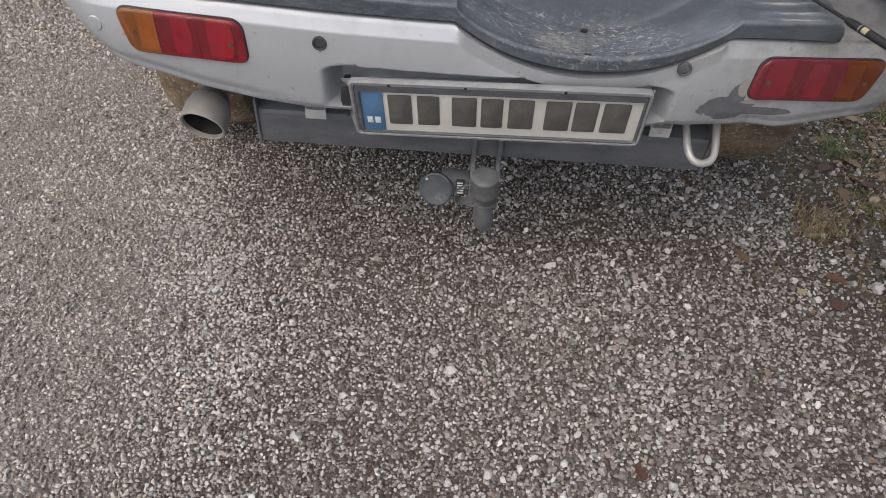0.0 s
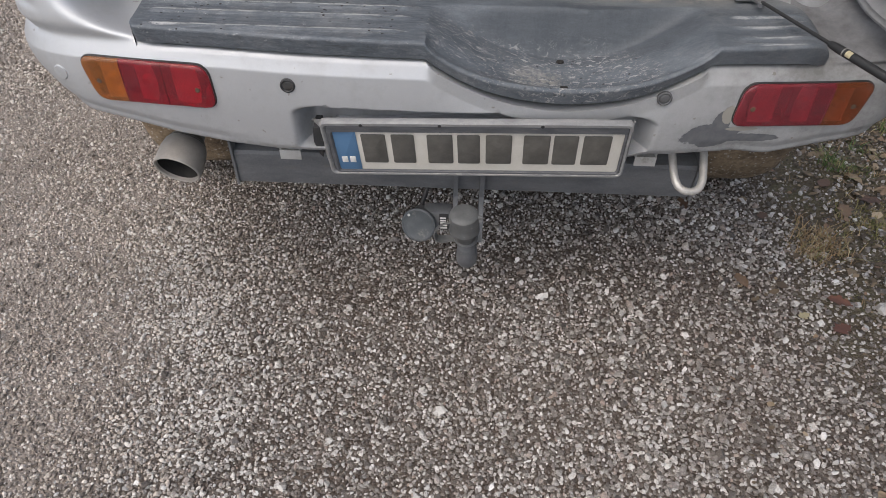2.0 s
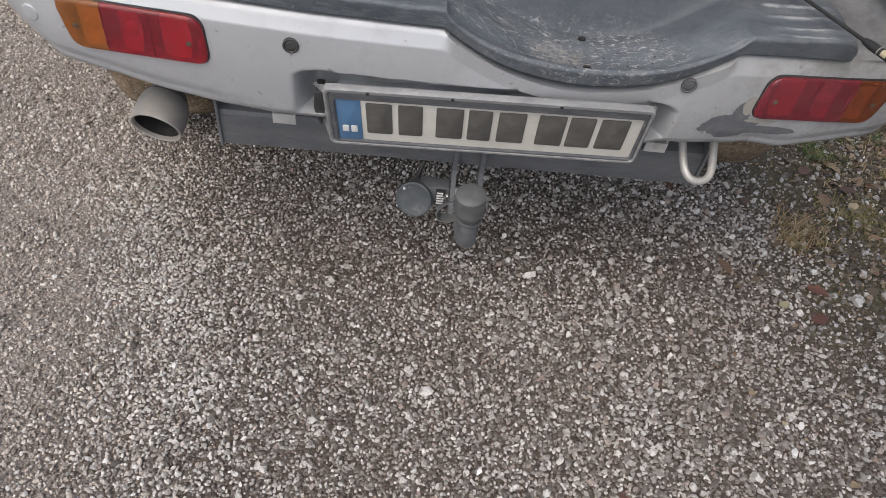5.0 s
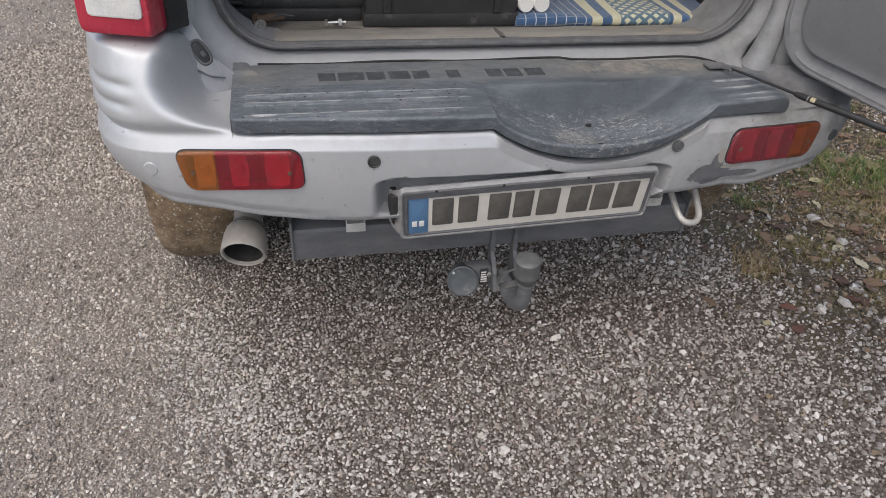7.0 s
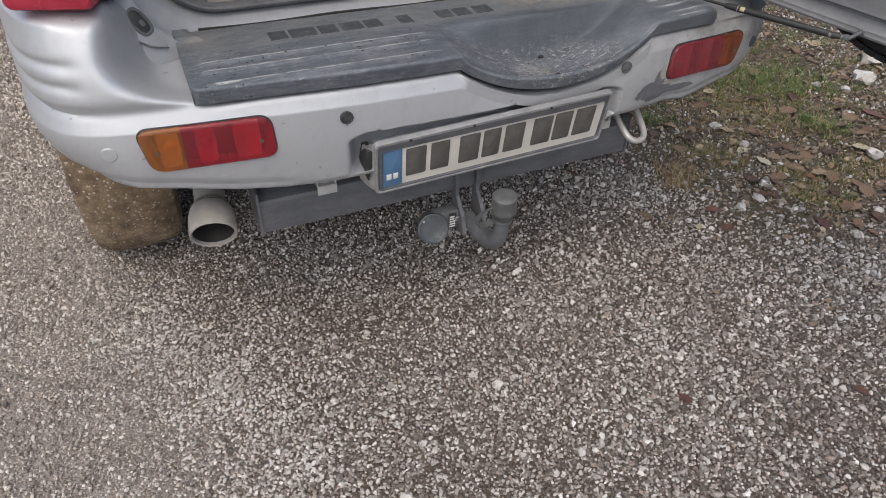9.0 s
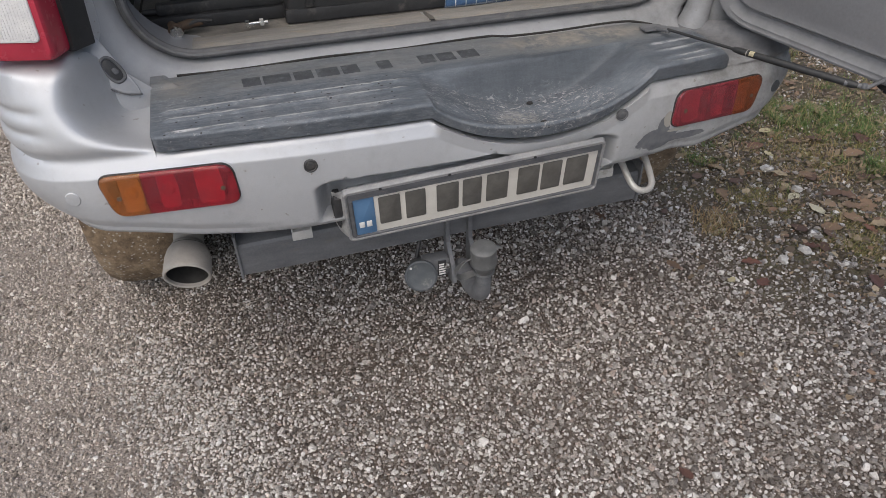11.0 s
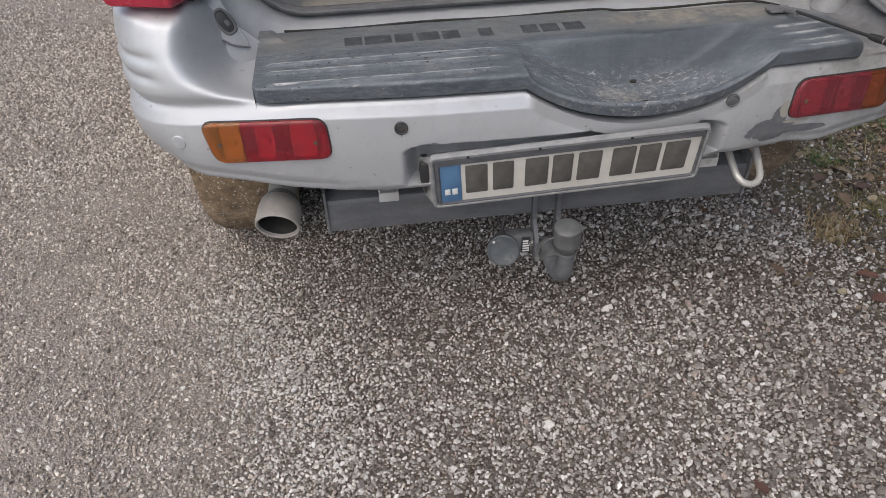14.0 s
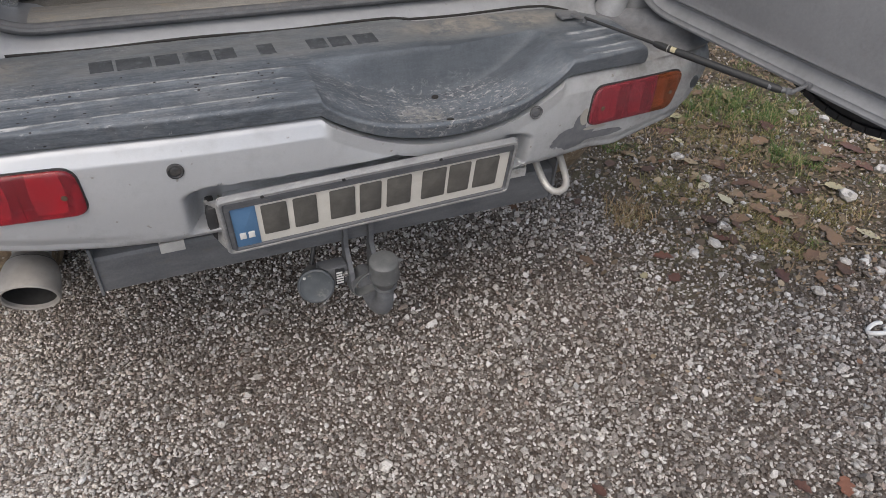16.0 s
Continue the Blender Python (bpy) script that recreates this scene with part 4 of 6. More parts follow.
part("holder_flank", moved(holder_flank(), PM), FLANK, plate, "dusty pale grey flank of the holder")
# a black slab supplies the darkness of the gap left of the holder
part("gap_shade", moved(slab(rounded([Vector(c) for c in ((-0.290, 0.058), (-0.296, 0.020), (-0.291, -0.012), (-0.286, -0.024), (-0.283, -0.006), (-0.278, 0.016), (-0.277, 0.058))], 0.003, 3), 0.001, 0.0005, 0.03), PM @ Matrix.Translation((0, 0.001, 0))), BLACK, plate, "black slab standing in for the gap beside the loosened holder")
part("holder_backing", moved(block((0.52, 0.012, 0.115), (0, 0.012, 0.007), 0.003), PM), BLACK, plate)
for x in (-0.2, -0.06, 0.12):
    part("rivet", moved(lathe([(0.0035, -0.002), (0.003, 0.001), (0.0, 0.0015)], 12, pose(x, -0.0102, 0.073, 90)), PM), BLACK, plate)

# brackets, tow bar, socket, exhaust, towing eye
for x, up in ((-0.357, 0.008), (0.342, 0.022)):
    b = part("bracket", joined(block((0.042, 0.004, 0.040), (x, 0.083, 0.515 + up), 0.001), block((0.042, 0.03, 0.004), (x, 0.070, 0.497 + up), 0.001), block((0.042, 0.004, 0.022), (x, 0.056, 0.489 + up), 0.001), block((0.003, 0.024, 0.014), (x - 0.0195, 0.068, 0.503 + up), 0.001), block((0.003, 0.024, 0.014), (x + 0.0195, 0.068, 0.503 + up), 0.001)), ZINC, car, "small zinc-plated bracket")
    part("bolt", lathe([(0.007, -0.002), (0.007, 0.004), (0.0, 0.0045)], 6, pose(x, 0.072, 0.499 + up)), ZINC, b)


def tow_beam():
    sec = [(0.114, 0.378), (0.112, 0.384), (0.112, 0.452), (0.116, 0.459), (0.135, 0.466), (0.195, 0.474), (0.200, 0.470), (0.200, 0.378)]
    xs = [-0.494, -0.49, -0.2, 0.1, 0.47, 0.474]
    verts = [(x, y, z) for x in xs for y, z in sec]
    faces = grid_faces(len(xs), len(sec), False, True)
    n = len(sec)
    faces += [tuple(range(n)), tuple(range((len(xs) - 1) * n, len(xs) * n))[::-1]]
    return verts, faces


beam = part("tow_beam", tow_beam(), BEAM, car, "dark grey steel tow-bar beam", sharp=25)
for x in (-0.497, 0.478):
    part("end_plate", block((0.006, 0.105, 0.112), (x, 0.158, 0.430), 0.002), BEAM, beam)
for x in (-0.026, 0.030):
    sec = [(0.118, 0.455), (0.118, 0.30), (0.085, 0.275), (0.045, 0.285), (0.060, 0.33), (0.098, 0.37), (0.100, 0.44)]
    verts = [(x + d, y, z) for d in (-0.005, 0.005) for y, z in sec]
    n = len(sec)
    part("tow_plate", (verts, [tuple(range(n))[::-1], tuple(range(n, 2 * n))] + [(i, (i + 1) % n, n + (i + 1) % n, n + i) for i in range(n)]), BEAM, beam, "upright steel plate", smooth=False)
neck = curve_through([(0.002, 0.09, 0.305), (0.002, 0.02, 0.302), (0.001, -0.045, 0.327), (-0.002, -0.075, 0.368), (-0.004, -0.085, 0.43)], 22)
ball = part("tow_ball", tube(neck, [0.018 + 0.004 * smoothstep(0, 10, i) - 0.006 * smoothstep(9, 21, i) for i in range(22)], 18), BEAM, car, "grey swan-neck tow ball")
capm = Matrix.Translation((-0.005, -0.087, 0.408)) @ Euler((radians(6), radians(-4), 0)).to_matrix().to_4x4() @ Matrix.Diagonal((1.0, 1.0, 0.96, 1))
part("ball_cap", lathe([(0.0165, 0.014), (0.0185, 0.018), (0.0215, 0.029), (0.0265, 0.038), (0.0288, 0.042), (0.0288, 0.047), (0.0272, 0.051), (0.0268, 0.062), (0.0278, 0.076), (0.0268, 0.083), (0.0225, 0.0868), (0.012, 0.0876), (0.0, 0.0872)], 40, capm), CAP, ball, "clouded grey rubber ball cap")
part("cap_nib", moved(tube([(0.024, -0.004, 0.078), (0.030, -0.005, 0.080), (0.036, -0.006, 0.079)], [0.006, 0.004, 0.0015], 8), capm), CAP, ball)
part("strap_ring", tube([(-0.004 + 0.0195 * math.cos(a), -0.083 + 0.0195 * math.sin(a), 0.4185 + 0.002 * math.sin(a)) for a in np.linspace(0, 2 * math.pi, 28, endpoint=False)], 0.0042, 8, True), CAP, ball, "grey rubber ring")


def ribbon(points, across, thick, n):
    """A flat band along a curve; across gives its half width as a vector at the start and at the end."""
    line = curve_through(points, n)
    verts = []
    for i, p in enumerate(line):
        way = (line[min(n - 1, i + 1)] - line[max(0, i - 1)]).normalized()
        half = across[0].lerp(across[1], i / (n - 1)) * (0.55 + 0.45 * math.sin(math.pi * i / (n - 1)))
        out = way.cross(half).normalized() * thick
        verts += [p - half - out, p - half + out, p + half + out, p + half - out]
    return verts, grid_faces(n, 4, False, True) + [(0, 1, 2, 3), (4 * n - 1, 4 * n - 2, 4 * n - 3, 4 * n - 4)]


part("cap_strap", ribbon([(-0.030, -0.090, 0.462), (-0.050, -0.084, 0.450), (-0.064, -0.076, 0.424), (-0.056, -0.074, 0.404), (-0.022, -0.080, 0.414)], (Vector((0.002, 0.007, -0.006)), Vector((0.0, 0.011, 0.004))), 0.0012, 26), CAP, ball, "clouded grey rubber strap")

sockm = Matrix.Translation((-0.103, 0.068, 0.312)) @ Euler((radians(68), 0, radians(-14))).to_matrix().to_4x4() @ Matrix.Scale(1.1, 4)
socket = part("trailer_socket", lathe([(0.0, -0.055), (0.026, -0.055), (0.029, -0.045), (0.029, -0.006), (0.034, -0.004), (0.034, 0.0), (0.0, 0.0)], 36, sockm), BEAM, car, "grey trailer socket with closed lid")
part("socket_lid", lathe([(0.034, 0.0), (0.0355, 0.003), (0.0345, 0.008), (0.031, 0.0095), (0.029, 0.0082), (0.012, 0.0088), (0.0, 0.009)], 40, sockm), SOCKET, socket, "round grey lid")
part("lid_screw", moved(lathe([(0.003, 0), (0.0028, 0.0015), (0, 0.0018)], 12, pose(-0.021, 0.018, 0.0085)), sockm), ZINC, socket)
part("socket_arm", block((0.062, 0.034, 0.050), (-0.062, 0.090, 0.318), 0.006), BEAM, socket, "grey socket housing")
lab = pose(-0.050, 0.0715, 0.318, 0, 0, 0)
label = part("socket_sticker", moved(slab(rect(-0.010, 0.010, -0.022, 0.022, 0.001), 0.0016, 0.0002), lab), BLACK, socket, "small black sticker")
for z in (-0.016, -0.009, -0.002, 0.005, 0.012):
    part("print_bar", moved(slab(rect(-0.008, 0.008 - 0.003 * (z > 0), z - 0.002, z + 0.002, 0.0004), 0.0024, 0.0002, -0.0015), lab), WHITE, socket)
part("socket_bolt", lathe([(0.009, -0.003), (0.009, 0.006), (0.004, 0.0065), (0.004, 0.010), (0, 0.010)], 6, pose(-0.036, 0.076, 0.322, 90)), CHROME, socket, "bright bolt")
part("cable", tube(curve_through([(-0.10, 0.115, 0.33), (-0.085, 0.135, 0.37), (-0.06, 0.16, 0.40)], 12), 0.005, 8), BLACK, socket)

tip_way = Vector((-0.13, -0.92, -0.37)).normalized()
tipm = Matrix.Translation((-0.600, 0.060, 0.443)) @ tip_way.to_track_quat("Z", "Y").to_matrix().to_4x4() @ Matrix.Diagonal((0.98, 0.98, 0.95, 1))
exhaust = part("exhaust_pipe", tube(curve_through([(-0.582, 0.36, 0.50), (-0.580, 0.27, 0.515), (-0.583, 0.20, 0.500), tipm @ Vector((0, 0, -0.066))], 22), 0.0305, 24), PIPE, car, "dusty steel exhaust pipe")
part("tail_pipe_tip", lathe([(0.030, -0.084), (0.0335, -0.082), (0.0435, -0.062), (0.0475, -0.045), (0.049, -0.006), (0.0485, -0.001), (0.0460, 0.0012), (0.0428, -0.001), (0.0422, -0.008)], 48, tipm), PIPE, exhaust, "dusty flared exhaust tip")
part("pipe_bore", lathe([(0.0445, -0.003), (0.0435, -0.012), (0.040, -0.07), (0.0, -0.072)], 40, tipm), SOOT, exhaust, "sooty bore")
eye = [(0.396, 0.19, 0.575), (0.398, 0.11, 0.535), (0.401, 0.048, 0.494), (0.407, 0.026, 0.479), (0.420, 0.016, 0.472), (0.440, 0.016, 0.472), (0.453, 0.026, 0.479), (0.459, 0.048, 0.494), (0.463, 0.11, 0.535), (0.465, 0.19, 0.575)]
part("towing_eye", tube(curve_through(eye, 44), 0.0077, 14), HOOK, car, "silver bent-rod towing eye")
part("eye_mount", block((0.09, 0.05, 0.09), (0.428, 0.205, 0.575), 0.006), BEAM, car)


# ---- wheels ----
def tyre_profile(r, w, groove):
    out = []
    for a in np.linspace(-1, 1, 29):
        g = groove if any(abs(a - c) < 0.05 for c in (-0.45, 0.0, 0.45)) else 0.0
        out.append((r - 0.020 * abs(a) ** 4 - g, a * w / 2 * 0.93))
    rim = [(0.70 * r, w * 0.40), (0.62 * r, w * 0.38)]
    side = [(r - 0.045, w * 0.5), (r - 0.085, w * 0.515)]
    return [(q, -z) for q, z in rim[::-1] + side[::-1]] + out + side + rim


def wheel(x, y, z, r, w, material, label, outward):
    m = Matrix.Translation((x, y, z)) @ Euler((0, radians(90 * outward), 0)).to_matrix().to_4x4()
    seg = 96
    geo = lathe(tyre_profile(r, w, 0.002 if material is MUD else 0.010), seg, m)
    hub = part("wheel", lathe([(0.62 * r, -w * 0.38), (0.60 * r, -w * 0.2), (0.58 * r, w * 0.2), (0.6 * r, w * 0.36), (0.63 * r, w * 0.39), (0.57 * r, w * 0.36), (0.5 * r, w * 0.25), (0.2 * r, w * 0.3), (0.0, w * 0.31)], 48, m), ZINC, car, "steel wheel rim")
    part("tyre", geo, material, hub, label)
    for k in range(5):
        a = 2 * math.pi * k / 5
        part("wheel_nut", moved(lathe([(0.011, 0), (0.011, 0.012), (0, 0.014)], 6, pose(0.17 * r * math.cos(a), 0.17 * r * math.sin(a), w * 0.3)), m), ZINC, hub)
    return hub


TY = 0.345
for y in (0.80, 3.28):
    for s in (-1, 1):
        wheel(s * 0.768, y, TY - 0.004, TY, 0.232, MUD, "mud-caked brown tyre", s)


# ---- body ----
def half_section(y):
    """Points (x, z) of the body's outer half section at y, from the sill up to the middle of the roof."""
    cabin = [(0.78, 0.44), (0.855, 0.50), (0.872, 0.66), (0.870, 0.82), (0.85, 0.98), (0.815, 1.06), (0.765, 1.22), (0.725, 1.40), (0.68, 1.56), (0.60, 1.66), (0.35, 1.70), (0.0, 1.71)]
    nose = [(0.78, 0.44), (0.855, 0.50), (0.87, 0.66), (0.86, 0.80), (0.82, 0.93), (0.79, 0.97), (0.74, 0.99), (0.66, 1.01), (0.55, 1.03), (0.42, 1.045), (0.22, 1.055), (0.0, 1.06)]
    k = smoothstep(2.45, 3.15, y)
    tip = 1 - 0.16 * smoothstep(3.75, 4.08, y)
    tip *= 1 - 0.04 * smoothstep(0.62, 0.30, y)
    return [((a * (1 - k) + c * k) * tip, (b * (1 - k) + d * k) * (1 - 0.1 * smoothstep(3.7, 4.1, y))) for (a, b), (c, d) in zip(cabin, nose)]


def body_shell():
    ys = [0.26] + list(np.linspace(0.32, 4.05, 90))
    verts, n = [], 24
    for y in ys:
        h = half_section(y)
        verts += [(-x, y, z) for x, z in h] + [(x, y, z) for x, z in h[::-1]]
    faces = []
    for f in grid_faces(len(ys), n):
        c = sum((Vector(verts[i]) for i in f), Vector()) / 4
        if any(math.hypot(c.y - wy, c.z - TY) < 0.415 for wy in (0.80, 3.28)) and abs(c.x) > 0.6:
            continue
        if 0.45 < c.y < 2.6 and 1.10 < c.z < 1.56 and abs(c.x) > 0.5 and not any(abs(c.y - p) < 0.05 for p in (1.15, 1.85)):
            continue
        if 2.55 < c.y < 2.95 and c.z > 1.12 and abs(c.x) < 0.62:
            continue
        if c.y < 0.46 and c.z < 0.70:
            continue
        faces.append(f)
    faces.append(tuple(range((len(ys) - 1) * n, len(ys) * n)))
    return verts, faces


part("body", body_shell(), JAMB_PAINT, car, "dull silver bodywork", sharp=30)
for s in (-1, 1):
    for y0, y1 in ((0.45, 1.12), (1.20, 1.80), (1.90, 2.55)):
        q = [(y0, 1.09), (y1, 1.09), (y1, 1.57), (y0, 1.57)]
        part("side_window", ([(s * (np.interp(z, [1.06, 1.56], [0.79, 0.672]) - d), y, z) for d in (0, 0.005) for y, z in q], [(0, 1, 2, 3), (7, 6, 5, 4), (0, 4, 5, 1), (1, 5, 6, 2), (2, 6, 7, 3), (3, 7, 4, 0)]), WINDOW, car, smooth=False)
part("windscreen", ([(x, y - d, z) for d in (0, 0.005) for x, y, z in ((-0.68, 2.99, 1.09), (0.68, 2.99, 1.09), (0.60, 2.5, 1.60), (-0.60, 2.5, 1.60))], [(0, 1, 2, 3), (7, 6, 5, 4), (0, 4, 5, 1), (1, 5, 6, 2), (2, 6, 7, 3), (3, 7, 4, 0)]), WINDOW, car, smooth=False)
part("floor_pan", joined(block((1.02, 3.75, 0.03), (0, 2.17, 0.535), 0.005), block((1.5, 1.3, 0.03), (0, 2.03, 0.5), 0.005)), UNDER, car, "dirty underbody")
part("rear_axle", tube([(-0.66, 0.80, 0.345), (-0.1, 0.80, 0.345), (0.12, 0.80, 0.345), (0.66, 0.80, 0.345)], [0.04, 0.04, 0.07, 0.04], 16), RUST, car, "rusty rear axle")
part("crash_bar", block((1.2, 0.10, 0.10), (0, 0.16, 0.66), 0.01), UNDER, car)


# the tailgate opening: rounded frame with its rubber seal
def opening(d, y, n_corner=12):
    """The rounded opening, grown outwards by d, at depth y."""
    x0, x1, z0, z1, r = -0.605, 0.605, 0.815, 1.60, 0.125
    pts = []
    for cx, cz, a0 in ((x0 + r, z0 + r, 180), (x1 - r, z0 + r, 270), (x1 - r, z1 - r, 0), (x0 + r, z1 - r, 90)):
        for k in range(n_corner + 1):
            a = radians(a0 + 90 * k / n_corner)
            pts.append(Vector((cx + (r + d) * math.cos(a), y, cz + (r + d) * math.sin(a))))
    return pts


def opening_surround():
    rings = []
    for d, y in ((0.016, 0.46), (0.010, 0.34), (0.002, 0.31), (0.004, 0.296), (0.012, 0.272), (0.018, 0.256), (0.026, 0.247), (0.044, 0.240), (0.058, 0.228), (0.066, 0.205), (0.076, 0.190), (0.098, 0.170), (0.112, 0.19), (0.12, 0.27)):
        ring = opening(d, y)
        for p in ring:
            # the hinge side is hollowed into a channel
            p.y += max(0.0, 0.262 - y) * smoothstep(0.57, 0.61, p.x) * smoothstep(0.04, 0.07, d)
        rings.append(ring)
    n = len(rings[0])
    return [p for r in rings for p in r], grid_faces(len(rings), n, False, True)


part("tailgate_opening", opening_surround(), JAMB_PAINT, car, "dull silver tailgate opening", sharp=50)
part("opening_seal", joined(tube(opening(-0.002, 0.288, 14), 0.0105, 10, True), tube(opening(-0.006, 0.272, 14), 0.0055, 8, True)), RUBBER, car, "weathered grey rubber seal")
for x0, x1 in ((-0.50, 0.008), (0.022, 0.535)):
    sec = [(0.298, 0.802), (0.299, 0.815), (0.304, 0.8195), (0.316, 0.8205), (0.322, 0.8165), (0.330, 0.8165), (0.336, 0.8185), (0.352, 0.8175), (0.418, 0.8085), (0.428, 0.8055), (0.432, 0.796)]
    xs = np.linspace(x0, x1, 12)
    n = len(sec)
    verts = [(x, y, z + 0.0012 * math.sin(x * 31)) for x in xs for y, z in sec]
    part("sill_trim", (verts, grid_faces(12, n, False, True) + [tuple(range(n)), tuple(range(11 * n, 12 * n))[::-1]]), SCUFF, car, "scuffed grey plastic sill trim")
part("sill_catch", block((0.012, 0.03, 0.012), (0.015, 0.315, 0.812), 0.001), BLACK, car)

for s in (-1, 1):
    # jamb between the opening and the tail lamp, with the rubber buffer that meets the shut tailgate
    if s < 0:
        m = Matrix.Translation((-0.638, 0.188, 0.845)) @ Matrix(((0.9285, -0.3369, -0.1564, 0), (0.3714, 0.8422, 0.3910, 0), (0, -0.4211, 0.9070, 0), (0, 0, 0, 1)))
        edge = [Vector(c) for c in ((-0.030, 0.064), (-0.040, 0.036), (-0.034, 0.006), (-0.019, -0.028), (0.006, -0.048), (0.034, -0.056), (0.033, -0.043), (0.015, 0.011), (-0.006, 0.066))]
        part("jamb_plate", moved(slab(rounded(edge, 0.006, 4), 0.002, 0.0018, 0.03), m), JAMB_PAINT, car, "silver jamb plate")
        # dark tube marks the seam and adds the edge shading the plate lacks
        part("jamb_seam", moved(tube(curve_through([(a, -0.0015, b) for a, b in ((-0.041, 0.034), (-0.034, 0.006), (-0.019, -0.029), (0.006, -0.049), (0.035, -0.057))], 30), 0.0013, 6), m), RUBBER, car, "dark line for the seam and its shade")
        part("jamb_panel", moved(slab(rounded([Vector(c) for c in ((-0.036, 0.03), (-0.042, -0.02), (-0.036, -0.062), (0.004, -0.092), (0.060, -0.092), (0.060, -0.052), (0.022, -0.010))], 0.01, 4), 0.002, 0.0018, 0.02), m @ Matrix.Translation((0, 0.006, 0))), JAMB_PAINT, car, "silver panel below the jamb")
        turn = m @ Euler((0, radians(-24), 0)).to_matrix().to_4x4()
        def oval(a, b):
            a, b = a * 1.25, b * 1.2
            return [Vector((a * math.copysign(abs(math.cos(t)) ** 0.75, math.cos(t)), -0.003 + b * math.copysign(abs(math.sin(t)) ** 0.75, math.sin(t)))) for t in np.linspace(0, 2 * math.pi, 32, endpoint=False)]
        stop = part("door_buffer", moved(loop_frame(oval(0.0128, 0.0225), oval(0.0085, 0.0175), 0.0055, 0.002, 0.01), turn), RUBBER, car, "dark oval door buffer")
        part("buffer_core", moved(slab(oval(0.0088, 0.0178), 0.0028, 0.001, 0.01), turn), BLACK, stop, "sunken black core")
        part("buffer_pip", moved(slab([p * 0.45 + Vector((0.002, -0.006)) for p in oval(0.0088, 0.0120)], 0.0045, 0.0015, -0.002), turn), RUBBER, stop)
        for a, b in ((-0.0318, 0.0125), (-0.0285, -0.002)):
            part("jamb_screw", moved(lathe([(0.0045, -0.004), (0.0045, 0.0012), (0.003, 0.0026), (0, 0.0026)], 12, pose(a, -0.002, b, 90)), m), HOOK, car)
    # upright tail lamp
    x0, x1 = sorted((s * 0.700, s * 0.826))
    lm = Matrix.Translation((-0.749 if s < 0 else 0.79, 0.152 if s < 0 else 0.20, 1.114)) @ Euler((radians(-4), 0, s * radians(17))).to_matrix().to_4x4()
    def lamp_line(wd, lo, hi, r):
        return rounded([Vector((-wd, hi)), Vector((-wd, lo)), Vector((wd, lo)), Vector((wd, hi))], r)
    lamp = part("tail_lamp", moved(slab(lamp_line(0.067, -0.215, 0.24, 0.016), 0.030, 0.010, 0.05), lm), RED_BODY, car, "upright red tail lamp with clear panel")
    shift = Matrix.Translation((0.005, 0, 0)) @ Matrix.Diagonal((1.1, 1, 1, 1))
    part("reversing_lens", moved(slab(lamp_line(0.045, -0.182, -0.06, 0.010), 0.0335, 0.002, -0.028), lm @ shift), CLEAR, lamp, "clear ribbed reversing lens")
    for k in range(18):
        part("lens_rib", moved(block((0.0012, 0.0012, 0.116), (-0.0408 + 0.0048 * k, -0.0336, -0.121), 0.0), lm @ shift), CLEAR, lamp, smooth=False)
    for k in range(20):
        part("lens_rib", moved(block((0.086, 0.0012, 0.0012), (0, -0.0336, -0.178 + 0.006 * k), 0.0), lm @ shift), CLEAR, lamp, smooth=False)
    part("amber_panel", moved(slab(lamp_line(0.046, 0.09, 0.21, 0.010), 0.0335, 0.002, -0.028), lm), AMBER, lamp, "amber lens")
    if s < 0:
        part("lamp_trim", moved(slab(rounded([Vector(c) for c in ((-0.019, 0.24), (-0.019, -0.215), (0.015, -0.215), (0.019, 0.24))], 0.004), 0.014, 0.004, 0.04), Matrix.Translation((s * 0.674, 0.172, 1.112)) @ Euler((radians(-4), 0, s * radians(30))).to_matrix().to_4x4()), BLACK, car, "black trim strip beside the lamp")
    # quarter panel between the lamp and the side
    sec = [(0.60, 0.30), (0.662, 0.215), (0.69, 0.19), (0.79, 0.17)] if s < 0 else [(0.66, 0.33), (0.70, 0.30), (0.73, 0.28), (0.79, 0.27)]
    sec = sec + [ (0.808, 0.19), (0.824, 0.235), (0.832, 0.31), (0.838, 0.40)]
    zs = np.linspace(0.74, 1.62, 18)
    verts = [(s * (x * np.interp(z, [0.7, 1.0, 1.62], [1, 1, 0.80])), y, z) for z in zs for x, y in sec]
    # right panel takes the darker copy to imitate duller reflections on that side
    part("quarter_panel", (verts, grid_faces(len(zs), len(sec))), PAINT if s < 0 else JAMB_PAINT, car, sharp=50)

# ---- tailgate, swung fully open, with the spare wheel on its outside ----
HX, HY = 0.668, 0.215


def door_line(grow, lo, hi, z0, z1, r):
    """Outline of a panel in the door's own plane: u runs from the hinge to the lock."""
    return rounded([Vector((lo - grow, z1 + grow)), Vector((lo - grow, z0 - grow)), Vector((hi + grow, z0 - grow)), Vector((hi + grow, z1 + grow))], r, 10)


# local x runs along the door away from the hinge, local -y is the inside
dm = Matrix.Translation((HX, HY, 0)) @ Matrix(((0, 1, 0, 0), (-1, 0, 0, 0), (0, 0, 1, 0), (0, 0, 0, 1)))
SWING = Matrix.Translation((HX, HY, 0)) @ Euler((0, 0, radians(7))).to_matrix().to_4x4() @ Matrix.Translation((-HX, -HY, 0))
dm = SWING @ dm
door = part("tailgate", moved(slab(door_line(0, 0.0, 1.20, 0.800, 1.66, 0.12), 0.0, 0.0, 0.055), dm), PAINT, car, "open silver tailgate with grey inner trim", sharp=30)


